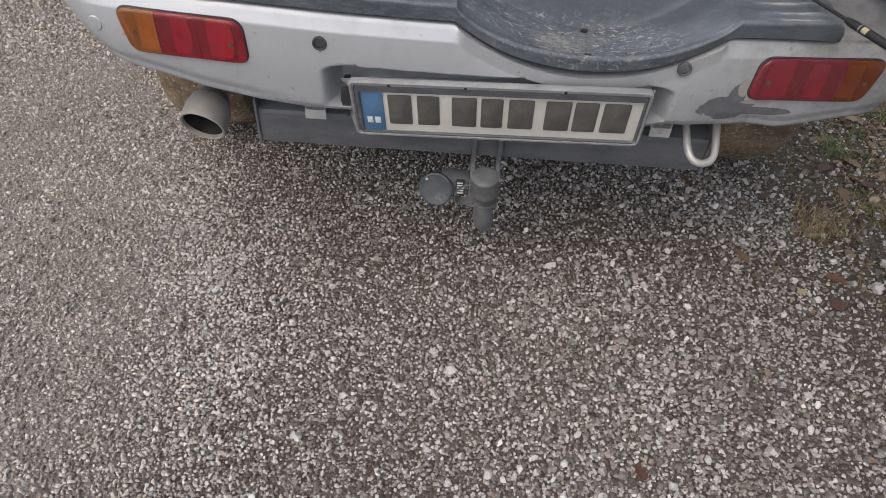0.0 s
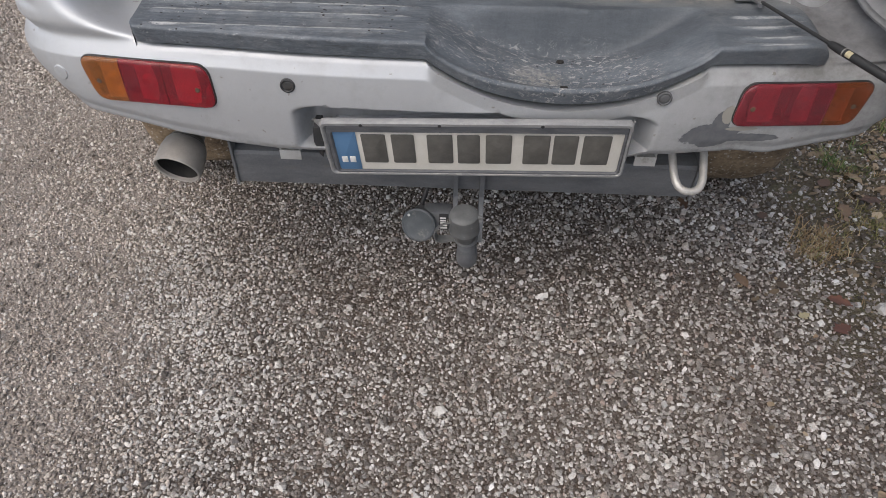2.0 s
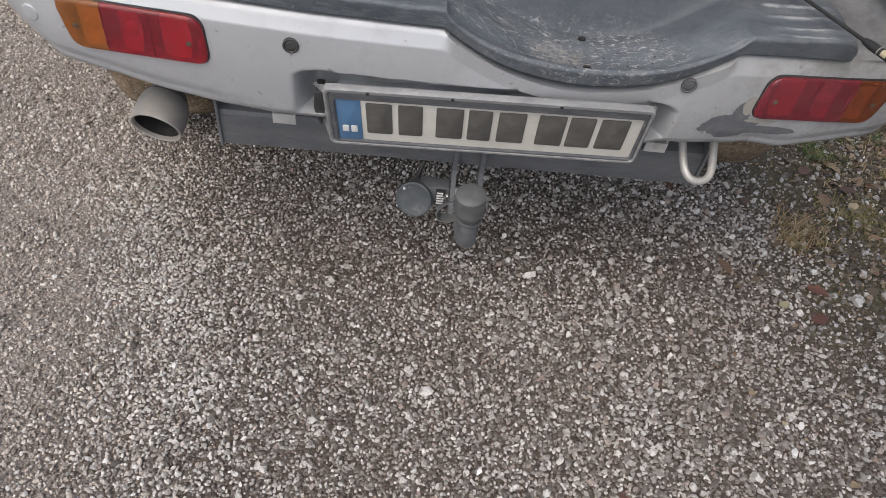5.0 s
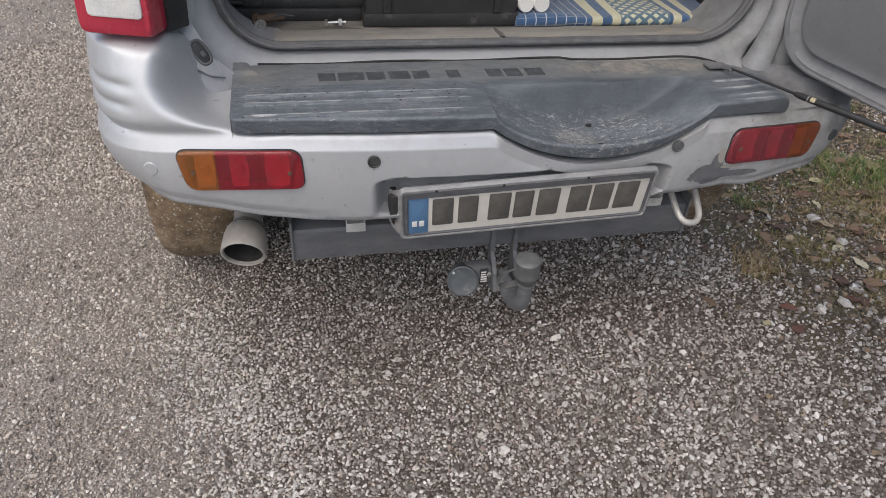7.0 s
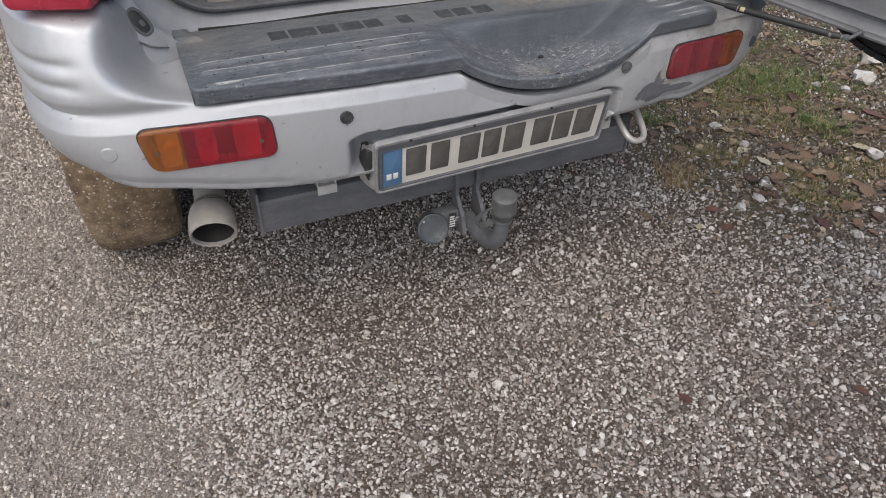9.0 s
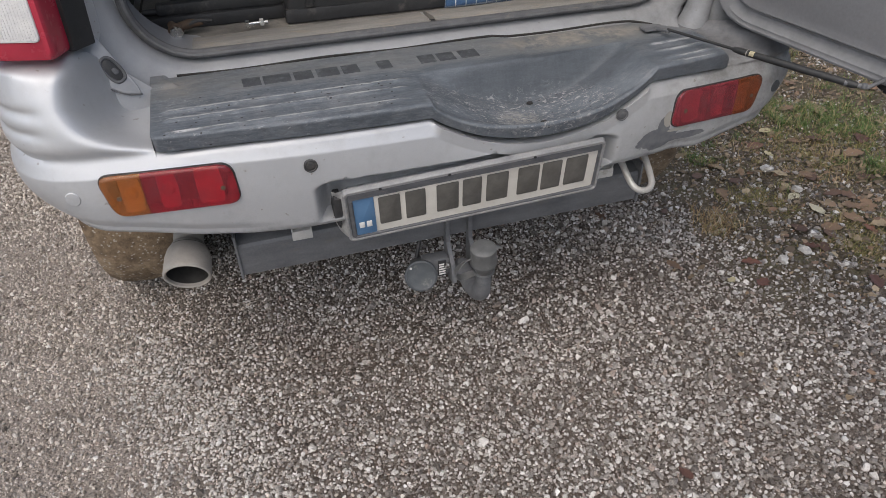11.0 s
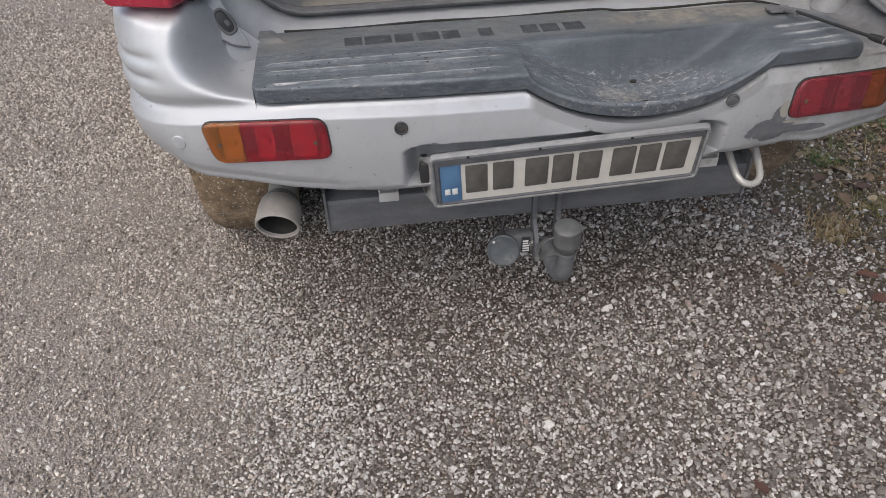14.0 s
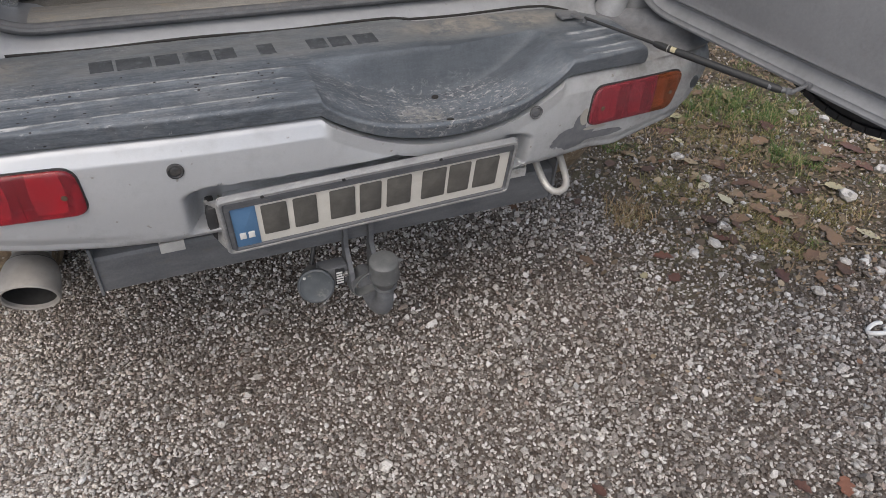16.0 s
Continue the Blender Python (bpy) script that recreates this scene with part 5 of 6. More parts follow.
def flange_sweep():
    """The painted door edge: a folded lip with two swages, swept round the door's outline."""
    rings = []
    for g, y in ((0.052, 0.004), (0.050, -0.008), (0.041, -0.010), (0.037, -0.0075), (0.033, -0.0085), (0.016, -0.020), (0.011, -0.0185), (0.006, -0.021), (0.001, -0.019), (0.0, -0.012), (0.0, 0.056)):
        rings.append([Vector((p[0], y, p[1])) for p in door_line(0, g, 1.20 - g, 0.797 + g * 0.95, 1.66 - g, 0.13 - 0.6 * g)])
    return [v for r in rings for v in r], grid_faces(len(rings), len(rings[0]), False, True)


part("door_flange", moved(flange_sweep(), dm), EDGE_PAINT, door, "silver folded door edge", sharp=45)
part("door_trim", moved(slab(door_line(0, 0.050, 1.16, 0.840, 1.16, 0.080), 0.020, 0.010, -0.004), dm), TRIM, door, "dark grey plastic inner trim")
part("door_glass", moved(slab(door_line(0, 0.12, 1.08, 1.22, 1.56, 0.06), 0.006, 0.002, 0.0), dm), WINDOW, door, "tinted window")
part("trim_clip", moved(lathe([(0.004, 0), (0.0035, 0.0012), (0, 0.0015)], 14, pose(0.60, -0.0202, 0.90, 90)), dm), BLACK, door)
for z in (0.905, 1.30):
    part("hinge", joined(tube([(HX - 0.010, HY + 0.020, z - 0.028), (HX - 0.010, HY + 0.020, z + 0.028)], 0.009, 14), block((0.03, 0.02, 0.045), (HX + 0.004, HY + 0.012, z), 0.004), block((0.03, 0.04, 0.045), (HX - 0.022, HY + 0.038, z), 0.004)), PAINT, door, "silver painted hinge")
post = curve_through([(0.618, 0.226, 0.745), (0.630, 0.226, 0.79), (0.642, 0.228, 0.86), (0.648, 0.24, 0.95), (0.60, 0.26, 1.15), (0.57, 0.27, 1.5)], 60)
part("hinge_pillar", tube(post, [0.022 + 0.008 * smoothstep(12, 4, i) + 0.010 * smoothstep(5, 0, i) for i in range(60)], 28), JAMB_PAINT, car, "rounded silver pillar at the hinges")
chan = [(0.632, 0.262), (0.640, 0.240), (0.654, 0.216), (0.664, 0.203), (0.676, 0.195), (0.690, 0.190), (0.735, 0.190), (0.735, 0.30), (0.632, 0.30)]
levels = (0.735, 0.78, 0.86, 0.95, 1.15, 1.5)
part("hinge_channel", ([(x - 0.03 * smoothstep(1.0, 1.5, z), y + 0.05 * smoothstep(0.85, 1.3, z), z) for z in levels for x, y in chan], grid_faces(len(levels), len(chan), False, True) + [tuple(range(len(chan)))]), JAMB_PAINT, car, "dull silver channel behind the hinges", sharp=60)
strut0, strut1 = Vector((0.478, 0.148, 0.806)), Vector((0.652, -0.242, 0.802))
mid = strut0.lerp(strut1, 0.425)
strut = part("gas_strut", tube([mid, mid.lerp(strut1, 0.03), mid.lerp(strut1, 0.06), mid.lerp(strut1, 0.97), strut1], [0.005, 0.0062, 0.0068, 0.0068, 0.0045], 16), BLACK, car, "black gas strut holding the tailgate")
part("strut_rod", tube([strut0.lerp(strut1, 0.06), mid], 0.0030, 12), BLACK, strut, "thin dark rod")
part("strut_band", tube([strut0.lerp(strut1, 0.493), strut0.lerp(strut1, 0.498)], 0.0071, 16), SCUFF, strut, "thin pale band")
part("strut_label", tube([strut0.lerp(strut1, k) + Vector((-0.002, 0, 0.0012)) for k in (0.512, 0.535)], 0.0056, 16), LEAF_PALE, strut, "small yellowed label")
part("strut_foot", joined(block((0.050, 0.030, 0.005), (0.480, 0.168, 0.7960), 0.002), lathe([(0.005, 0), (0.0065, 0.007), (0.0035, 0.011), (0, 0.012)], 14, pose(0.490, 0.126, 0.797)), tube([(0.480, 0.160, 0.799), (0.487, 0.14, 0.800), (0.492, 0.122, 0.803)], 0.004, 8)), BEAM, strut, "dusty strut bracket")
part("strut_joint", joined(tube([strut1 - Vector((0.012, -0.02, 0)), strut1 + Vector((0.010, -0.012, 0.001)), strut1 + Vector((0.05, -0.006, 0.006))], [0.0055, 0.0042, 0.0035], 10), lathe([(0, -0.006), (0.0045, -0.0045), (0.006, 0), (0.0045, 0.0045), (0, 0.006)], 14, pose(strut1.x + 0.006, strut1.y - 0.008, strut1.z + 0.002)), block((0.010, 0.014, 0.010), (strut1.x + 0.052, strut1.y - 0.006, strut1.z + 0.006), 0.003)), BEAM, strut, "dusty ball joint")
SPX, SPY, SPZ = 0.905, -0.262, 1.068


def sunk(u):
    return 0.337 - 0.020 * (abs(u) / 0.105) ** 4


spare = wheel(SPX, SPY, SPZ, 0.34, 0.225, TYRE, "black spare tyre", 1)
spare["label"] = "spare wheel on the tailgate"
ribs = []
for k in range(72):
    a = 2 * math.pi * k / 72
    for u in (-0.082, -0.03, 0.03, 0.082):
        ribs.append(block((0.050, 0.0255, 0.012), (0, 0, 0), 0.0, Matrix.Translation((SPX + u, SPY + sunk(u) * math.cos(a + u * 0.6), SPZ + sunk(u) * math.sin(a + u * 0.6))) @ Euler((a + u * 0.6 - math.pi / 2, 0, 0)).to_matrix().to_4x4()))
tread = part("tread", joined(*ribs), TYRE, spare, "tyre tread blocks", smooth=False)
tread["kind"] = "stuff"
part("spare_carrier", block((0.10, 0.30, 0.30), (SPX - 0.09, SPY, SPZ), 0.02), BLACK, spare)

# ---- load space ----
part("load_floor", block((1.24, 1.05, 0.03), (0, 0.95, 0.785), 0.004), CARPET, car, "dusty load-space floor")
part("seat_back", block((1.2, 0.14, 0.62), (0, 1.42, 1.10), 0.03, steps=3), BLACK, car, "black rear seat back")
for s in (-1, 1):
    part("side_trim", block((0.05, 1.0, 0.42), (s * 0.665, 0.94, 1.0), 0.015), BLACK, car)


def crate():
    """A black plastic box with a moulded rim and corner ribs."""
    ob = thing("plastic_box", joined(block((0.375, 0.32, 0.19), (0.0, 0.16, 0.096), 0.012, steps=3)), BLACK, "black plastic box lying in the load space", "box")
    part("rim", block((0.392, 0.336, 0.016), (0, 0.16, 0.196), 0.005), BLACK, ob)
    part("base_rib", block((0.384, 0.328, 0.032), (0, 0.16, 0.017), 0.006), BLACK, ob)
    for x in (-0.135, 0.135):
        part("corner_rib", block((0.02, 0.012, 0.13), (x, -0.002, 0.10), 0.004), BLACK, ob)
    ob.location = (-0.102, 0.452, 0.8015)
    ob.rotation_euler = (0, 0, radians(-1))


def blanket():
    verts, xs = [], np.linspace(0.085, 0.648, 80)
    sec = []
    for a in np.linspace(-90, 90, 12):
        sec.append((0.452 - 0.014 * math.cos(radians(a)), 0.8155 + 0.0140 * math.sin(radians(a))))
    sec += [(0.48, 0.8305), (0.52, 0.831), (0.58, 0.832), (0.66, 0.832), (0.76, 0.830), (0.775, 0.815), (0.76, 0.8015), (0.5, 0.8015)]
    for x in xs:
        fall = 0.010 * smoothstep(0.56, 0.648, x)
        for y, z in sec:
            w = (z - 0.8015) / 0.030
            verts.append((x + 0.004 * math.sin(z * 60), y - 0.008 + 0.006 * math.sin(x * 17) * w + 0.35 * (max(0, x - 0.56)) ** 1.2, z + w * (0.004 * math.sin(x * 23 + y * 9) - fall)))
    n = len(sec)
    return verts, grid_faces(len(xs), n, False, True) + [tuple(range(n)), tuple(range((len(xs) - 1) * n, len(xs) * n))[::-1]]


crate()
thing("folded_blanket", blanket(), WEAVE, "folded woven blanket, blue with cream stripes, in load space", "blanket", sharp=60)
for x in (0.107, 0.147):
    roll = thing("white_roll", lathe([(0.0, 0.0), (0.010, 0.001), (0.018, 0.0), (0.0205, 0.004), (0.0205, 0.17), (0.018, 0.174), (0, 0.173)], 28, pose(x, 0.448, 0.8535, -90)), WHITE, "rolled white sheet lying on the blanket", "roll", "white rolls")

# loose tools beside the box
slim = Matrix.Translation((-0.362, 0.446, 0.8085)) @ Matrix.Scale(0.78, 4) @ Matrix.Translation((0.362, -0.454, -0.8085))
bolt = thing("hex_bolt", moved(joined(lathe([(0, -0.005), (0.0098, -0.005), (0.0105, -0.003), (0.0105, 0.003), (0.0098, 0.005), (0, 0.005)], 6, pose(-0.386, 0.452, 0.8185, 0, 90)), tube([(-0.382, 0.452, 0.8180), (-0.328, 0.455, 0.8180)], 0.006, 14)), slim), CHROME, "bright steel bolt lying on the sill", "bolt", sharp=30)
part("nut", moved(lathe([(0.006, -0.005), (0.0105, -0.005), (0.0105, 0.005), (0.006, 0.005)], 6, pose(-0.345, 0.455, 0.8185, 0, 90)), slim), ZINC, bolt, smooth=False)
small = Matrix.Translation((-0.535, 0.445, 0.8125)) @ Matrix.Scale(0.86, 4) @ Matrix.Translation((0.535, -0.445, -0.8105))
valve = thing("tap_fitting", moved(joined(lathe([(0, -0.008), (0.016, -0.008), (0.018, -0.005), (0.018, 0.006), (0.012, 0.010), (0.010, 0.03), (0, 0.03)], 24, pose(-0.532, 0.440, 0.8195, -75, 0, 20)), tube([(-0.545, 0.455, 0.818), (-0.50, 0.475, 0.822), (-0.465, 0.47, 0.826)], [0.010, 0.012, 0.008], 14)), small), RUST, "dull metal pipe fitting in the load space", "fitting", sharp=30)
part("lever", moved(tube([(-0.50, 0.470, 0.822), (-0.475, 0.468, 0.830), (-0.44, 0.462, 0.828)], [0.007, 0.006, 0.004], 10), small), BLACK, valve)
part("cap", moved(lathe([(0.0, 0.0), (0.015, 0.0), (0.0165, 0.002), (0.0165, 0.009), (0.0, 0.009)], 8, pose(-0.532, 0.428, 0.8185, 92, 0, 20)), small), CHROME, valve, "bright hexagonal cap")
thing("scissor_jack", joined(block((0.34, 0.05, 0.03), (-0.44, 0.53, 0.8155), 0.006), block((0.30, 0.03, 0.025), (-0.42, 0.53, 0.843), 0.006), tube([(-0.60, 0.53, 0.838), (-0.26, 0.53, 0.838)], 0.007, 10)), BLACK, "dirty folded car jack in the load space", "jack")
thing("jack_handle", tube(curve_through([(-0.56, 0.62, 0.815), (-0.50, 0.61, 0.85), (-0.40, 0.60, 0.855), (-0.32, 0.61, 0.83), (-0.30, 0.62, 0.812)], 24), 0.008, 10), BLACK, "dark bent tool handle in the load space", "tool")


# ---- gravel ----
rng = np.random.default_rng(5)
PHI = (1 + 5 ** 0.5) / 2
ICO_V = np.array([(-1, PHI, 0), (1, PHI, 0), (-1, -PHI, 0), (1, -PHI, 0), (0, -1, PHI), (0, 1, PHI), (0, -1, -PHI), (0, 1, -PHI), (PHI, 0, -1), (PHI, 0, 1), (-PHI, 0, -1), (-PHI, 0, 1)]) / math.hypot(1, PHI)
ICO_F = np.array([(0, 11, 5), (0, 5, 1), (0, 1, 7), (0, 7, 10), (0, 10, 11), (1, 5, 9), (5, 11, 4), (11, 10, 2), (10, 7, 6), (7, 1, 8), (3, 9, 4), (3, 4, 2), (3, 2, 6), (3, 6, 8), (3, 8, 9), (4, 9, 5), (2, 4, 11), (6, 2, 10), (8, 6, 7), (9, 8, 1)])
OCT_V = np.array([(1, 0, 0), (-1, 0, 0), (0, 1, 0), (0, -1, 0), (0, 0, 1), (0, 0, -1)], float)
OCT_F = np.array([(0, 2, 4), (2, 1, 4), (1, 3, 4), (3, 0, 4), (2, 0, 5), (1, 2, 5), (3, 1, 5), (0, 3, 5)])
CUBE_V = np.array([(a, b, c) for a in (-1, 1) for b in (-1, 1) for c in (-1, 1)], float) / 1.45
CUBE_F = np.array([(0, 1, 3), (0, 3, 2), (4, 6, 7), (4, 7, 5), (0, 4, 5), (0, 5, 1), (2, 3, 7), (2, 7, 6), (0, 2, 6), (0, 6, 4), (1, 5, 7), (1, 7, 3)])
HEIGHTS = np.array([[ground_height(-4 + i * 0.05, -1.5 + j * 0.05) for j in range(161)] for i in range(161)])


def height_at(x, y):
    i, j = np.clip((x + 4) / 0.05, 0, 159.9), np.clip((y + 1.5) / 0.05, 0, 159.9)
    a, b = i.astype(int), j.astype(int)
    u, v = i - a, j - b
    return HEIGHTS[a, b] * (1 - u) * (1 - v) + HEIGHTS[a + 1, b] * u * (1 - v) + HEIGHTS[a, b + 1] * (1 - u) * v + HEIGHTS[a + 1, b + 1] * u * v


def patchy(x, y, seed, scale):
    """Cheap smooth random field between 0 and 1."""
    r = np.random.default_rng(seed)
    s = np.zeros_like(x)
    for _ in range(7):
        a, p = r.uniform(0, 2 * np.pi), r.uniform(0, 2 * np.pi)
        k = scale * r.uniform(0.6, 1.8)
        s += np.sin((x * np.cos(a) + y * np.sin(a)) * k + p + 1.4 * np.sin((y * np.cos(a) - x * np.sin(a)) * k * 0.7))
    return np.clip(0.5 + s / 9, 0, 1)


def pebbles(name, x, y, size, V, F, material, flat=(0.45, 0.8), jag=0.22, sink=0.25, smooth=False):
    """Loose stones as one mesh: each a knocked, flattened lump with its own turn."""
    n, k = len(x), len(V)
    q = rng.normal(size=(n, 4))
    q /= np.linalg.norm(q, axis=1)[:, None]
    tilt = rng.normal(scale=0.28, size=(n, 2))
    spin = rng.uniform(0, 2 * np.pi, n)
    P = V[None] * (1 + rng.uniform(-jag, jag, (n, k, 1)))
    w, a, b, c = q.T
    R = np.stack([np.stack([1 - 2 * (b * b + c * c), 2 * (a * b - c * w), 2 * (a * c + b * w)], 1), np.stack([2 * (a * b + c * w), 1 - 2 * (a * a + c * c), 2 * (b * c - a * w)], 1), np.stack([2 * (a * c - b * w), 2 * (b * c + a * w), 1 - 2 * (a * a + b * b)], 1)], 1)
    P = np.einsum("nij,nkj->nki", R, P)
    P[:, :, 0] *= rng.uniform(0.8, 1.25, n)[:, None]
    P[:, :, 1] *= rng.uniform(0.65, 0.95, n)[:, None]
    P[:, :, 2] *= rng.uniform(*flat, n)[:, None]
    P[:, :, 2] += P[:, :, 0] * tilt[:, :1] + P[:, :, 1] * tilt[:, 1:]
    co, si = np.cos(spin)[:, None], np.sin(spin)[:, None]
    X = P[:, :, 0] * co - P[:, :, 1] * si
    Y = P[:, :, 0] * si + P[:, :, 1] * co
    h = size[:, None] / 2
    low = (P[:, :, 2] * h).min(axis=1)
    Z = P[:, :, 2] * h + (height_at(x, y) - low * (1 - 2 * sink))[:, None]
    verts = np.stack([X * h + x[:, None], Y * h + y[:, None], Z], 2).reshape(-1, 3)
    faces = (F[None] + (np.arange(n) * k)[:, None, None]).reshape(-1)
    me = bpy.data.meshes.new(name)
    me.vertices.add(len(verts))
    me.vertices.foreach_set("co", verts.astype(np.float32).ravel())
    me.loops.add(len(faces))
    me.loops.foreach_set("vertex_index", faces.astype(np.int32))
    me.polygons.add(len(faces) // 3)
    me.polygons.foreach_set("loop_start", np.arange(0, len(faces), 3, dtype=np.int32))
    me.update(calc_edges=True)
    me.materials.append(material)
    if smooth:
        me.shade_smooth()
    else:
        me.shade_flat()
    return new(name, me)


def scatter(x0, x1, y0, y1, cell):
    xs, ys = np.meshgrid(np.arange(x0, x1, cell), np.arange(y0, y1, cell), indexing="ij")
    x = xs.ravel() + rng.uniform(-0.55, 0.55, xs.size) * cell
    y = ys.ravel() + rng.uniform(-0.55, 0.55, xs.size) * cell
    return x, y


def fading(x, y, x0, x1, y0, y1, soft):
    """1 inside a field of stones, falling off raggedly at its edges."""
    d = np.minimum(np.minimum(x - x0, x1 - x), np.minimum(y - y0, y1 - y)) / soft
    return np.clip(d + 0.9 * (patchy(x, y, 17, 6) - 0.5), 0, 1)


def off_track(x, y):
    """0 on the trodden track, 1 on the loose gravel behind the car."""
    edge = -0.76 + 0.14 * (patchy(x, y, 11, 2.2) - 0.5) - 0.16 * np.clip(y, -1, 1.2)
    return 1 / (1 + np.exp(-(x - edge) / 0.10))


def verge(x, y):
    """1 on the leafy verge beside the car, 0 on the gravel."""
    a, b = np.clip((x + 0.12 * y - 0.70) / 0.42, 0, 1), np.clip((y + 0.30) / 0.4, 0, 1)
    c = 1 - 0.7 * np.clip((x - 0.3 * y - 2.0) / 0.4, 0, 1)
    return a * a * (3 - 2 * a) * b * b * (3 - 2 * b) * c


def bared(x, y):
    """Share of stones left where brown soil shows through."""
    k = np.ones_like(x)
    for cx, cy, sx, sy, d in ((-0.28, 0.14, 0.20, 0.12, 0.42), (0.40, 0.27, 0.22, 0.10, 0.40), (0.22, -0.22, 0.14, 0.09, 0.34), (-0.66, 0.46, 0.12, 0.12, 0.5), (0.62, 0.02, 0.10, 0.07, 0.35)):
        k -= d * np.exp(-(((x - cx) / sx) ** 2 + ((y - cy) / sy) ** 2) * 0.7)
    return k


# loose gravel, graded from coarse behind the car to fine on the track
x, y = scatter(-1.6, 2.3, -1.2, 1.35, 0.0088)
w = off_track(x, y)
keep = rng.uniform(0, 1, len(x)) < (0.05 + 0.95 * w) * bared(x, y) * (0.66 + 0.34 * np.clip(1.8 * patchy(x, y, 3, 4.5) - 0.25, 0, 1)) * (1 - 0.6 * np.clip((x - 0.45) / 0.5, 0, 1) * np.clip(1.6 * patchy(x, y, 23, 9) - 0.3, 0, 1)) * (1 - 0.72 * verge(x, y)) * fading(x, y, -1.6, 2.3, -1.2, 1.35, 0.35)
x, y, w = x[keep], y[keep], w[keep]
size = (0.0056 + 0.0066 * rng.beta(1.6, 3.4, len(x)) + 0.0018 * np.clip(x, 0, 1.0)) * (0.78 + 0.22 * w) * np.where(rng.uniform(0, 1, len(x)) < 0.04 + 0.07 * np.clip(x + 0.5, 0, 1), rng.uniform(1.4, 1.9, len(x)), rng.choice([0.85, 1.05], len(x), p=[0.6, 0.4]))
half = rng.uniform(0, 1, len(x)) < 0.25
tagged(pebbles("gravel", x[half], y[half], size[half] * 1.06, CUBE_V, CUBE_F, STONE, (0.6, 1.0), 0.35, 0.15), "loose grey and white gravel on brown earth", "gravel", kind="stuff")
tagged(pebbles("rounded_gravel", x[~half], y[~half], size[~half] * 1.09, ICO_V, ICO_F, STONE, (0.55, 0.95), 0.30, 0.19), "loose worn gravel on brown earth", "gravel", kind="stuff")
x, y = scatter(-1.0, 1.8, -1.25, 1.3, 0.0088)
t = 1 - off_track(x, y)
keep = rng.uniform(0, 1, len(x)) < (0.70 - 0.35 * t - 0.45 * verge(x, y)) * fading(x, y, -1.0, 1.8, -1.25, 1.3, 0.3)
x, y = x[keep], y[keep]
tagged(pebbles("grit", x, y, rng.uniform(0.005, 0.0115, len(x)), OCT_V, OCT_F, GRIT, (0.5, 0.9), 0.25, 0.28), "fine brown grit between the gravel", "grit", kind="stuff")
# the trodden track: fine grains half sunk in tan dust, with rounded pebbles standing proud in drifts
x, y = scatter(-2.0, 0.0, -1.25, 1.3, 0.0074)
t = (1 - off_track(x - 0.12, y)) * (0.62 + 0.38 * patchy(x, y, 31, 5))
keep = rng.uniform(0, 1, len(x)) < t * fading(x, y, -2.0, 0.4, -1.25, 1.3, 0.3)
x, y = x[keep], y[keep]
tagged(pebbles("trodden_grit", x, y, 0.0035 + 0.0062 * rng.beta(1.4, 2.6, len(x)), OCT_V, OCT_F, TRACK, (0.7, 1.1), 0.2, 0.18), "fine tan grit trodden into the track", "grit", kind="stuff")
x, y = scatter(-2.0, 0.1, -1.25, 1.5, 0.0102)
t = (1 - off_track(x - 0.14, y)) * np.clip(1.9 * patchy(x, y, 37, 7) - 0.25, 0.35, 1)
keep = rng.uniform(0, 1, len(x)) < 0.85 * t * fading(x, y, -2.0, 0.4, -1.25, 1.5, 0.3)
x, y = x[keep], y[keep]
tagged(pebbles("track_pebbles", x, y, 0.0066 + 0.0085 * rng.beta(1.3, 3.4, len(x)), ICO_V, ICO_F, TRACK, (0.7, 1.0), 0.26, 0.08), "rounded tan pebbles on the trodden track", "gravel", kind="stuff")
x, y = scatter(-2.7, -0.75, 1.15, 3.2, 0.0145)
keep = rng.uniform(0, 1, len(x)) < np.clip(1.9 * patchy(x, y, 37, 7) - 0.2, 0.4, 1) * fading(x, y, -2.7, -0.75, 1.15, 3.2, 0.2)
x, y = x[keep], y[keep]
tagged(pebbles("far_pebbles", x, y, 0.008 + 0.010 * rng.beta(1.3, 3.0, len(x)), ICO_V, ICO_F, TRACK, (0.7, 1.0), 0.26, 0.08), "rounded tan pebbles further along the track", "gravel", kind="stuff")
x, y = scatter(-3.0, -0.8, 2.9, 4.6, 0.019)
keep = rng.uniform(0, 1, len(x)) < 0.75 * fading(x, y, -3.0, -0.8, 2.9, 4.6, 0.25)
x, y = x[keep], y[keep]
tagged(pebbles("distant_pebbles", x, y, 0.009 + 0.010 * rng.beta(1.3, 3.0, len(x)), OCT_V, OCT_F, TRACK, (0.7, 1.0), 0.26, 0.08), "tan pebbles far along the track", "gravel", kind="stuff")
x, y = scatter(0.2, 3.8, 1.1, 5.0, 0.029)
keep = (rng.uniform(0, 1, len(x)) < 0.8 * fading(x, y, 0.2, 3.8, 1.1, 5.0, 0.5)) & (y < 3.0)
x, y = x[keep], y[keep]
tagged(pebbles("far_gravel", x, y, rng.uniform(0.007, 0.016, len(x)), OCT_V, OCT_F, GRIT), "gravel along the track beside the car", "gravel", kind="stuff")
x, y = scatter(-3.2, -1.5, -0.8, 2.6, 0.013)
keep = rng.uniform(0, 1, len(x)) < fading(x, y, -3.2, -1.5, -0.8, 2.6, 0.3)
x, y = x[keep], y[keep]
u, v = scatter(-1.75, -0.8, 1.0, 2.8, 0.0125)
keep = rng.uniform(0, 1, len(u)) < 0.9 * fading(u, v, -1.75, -0.8, 1.0, 2.8, 0.2)
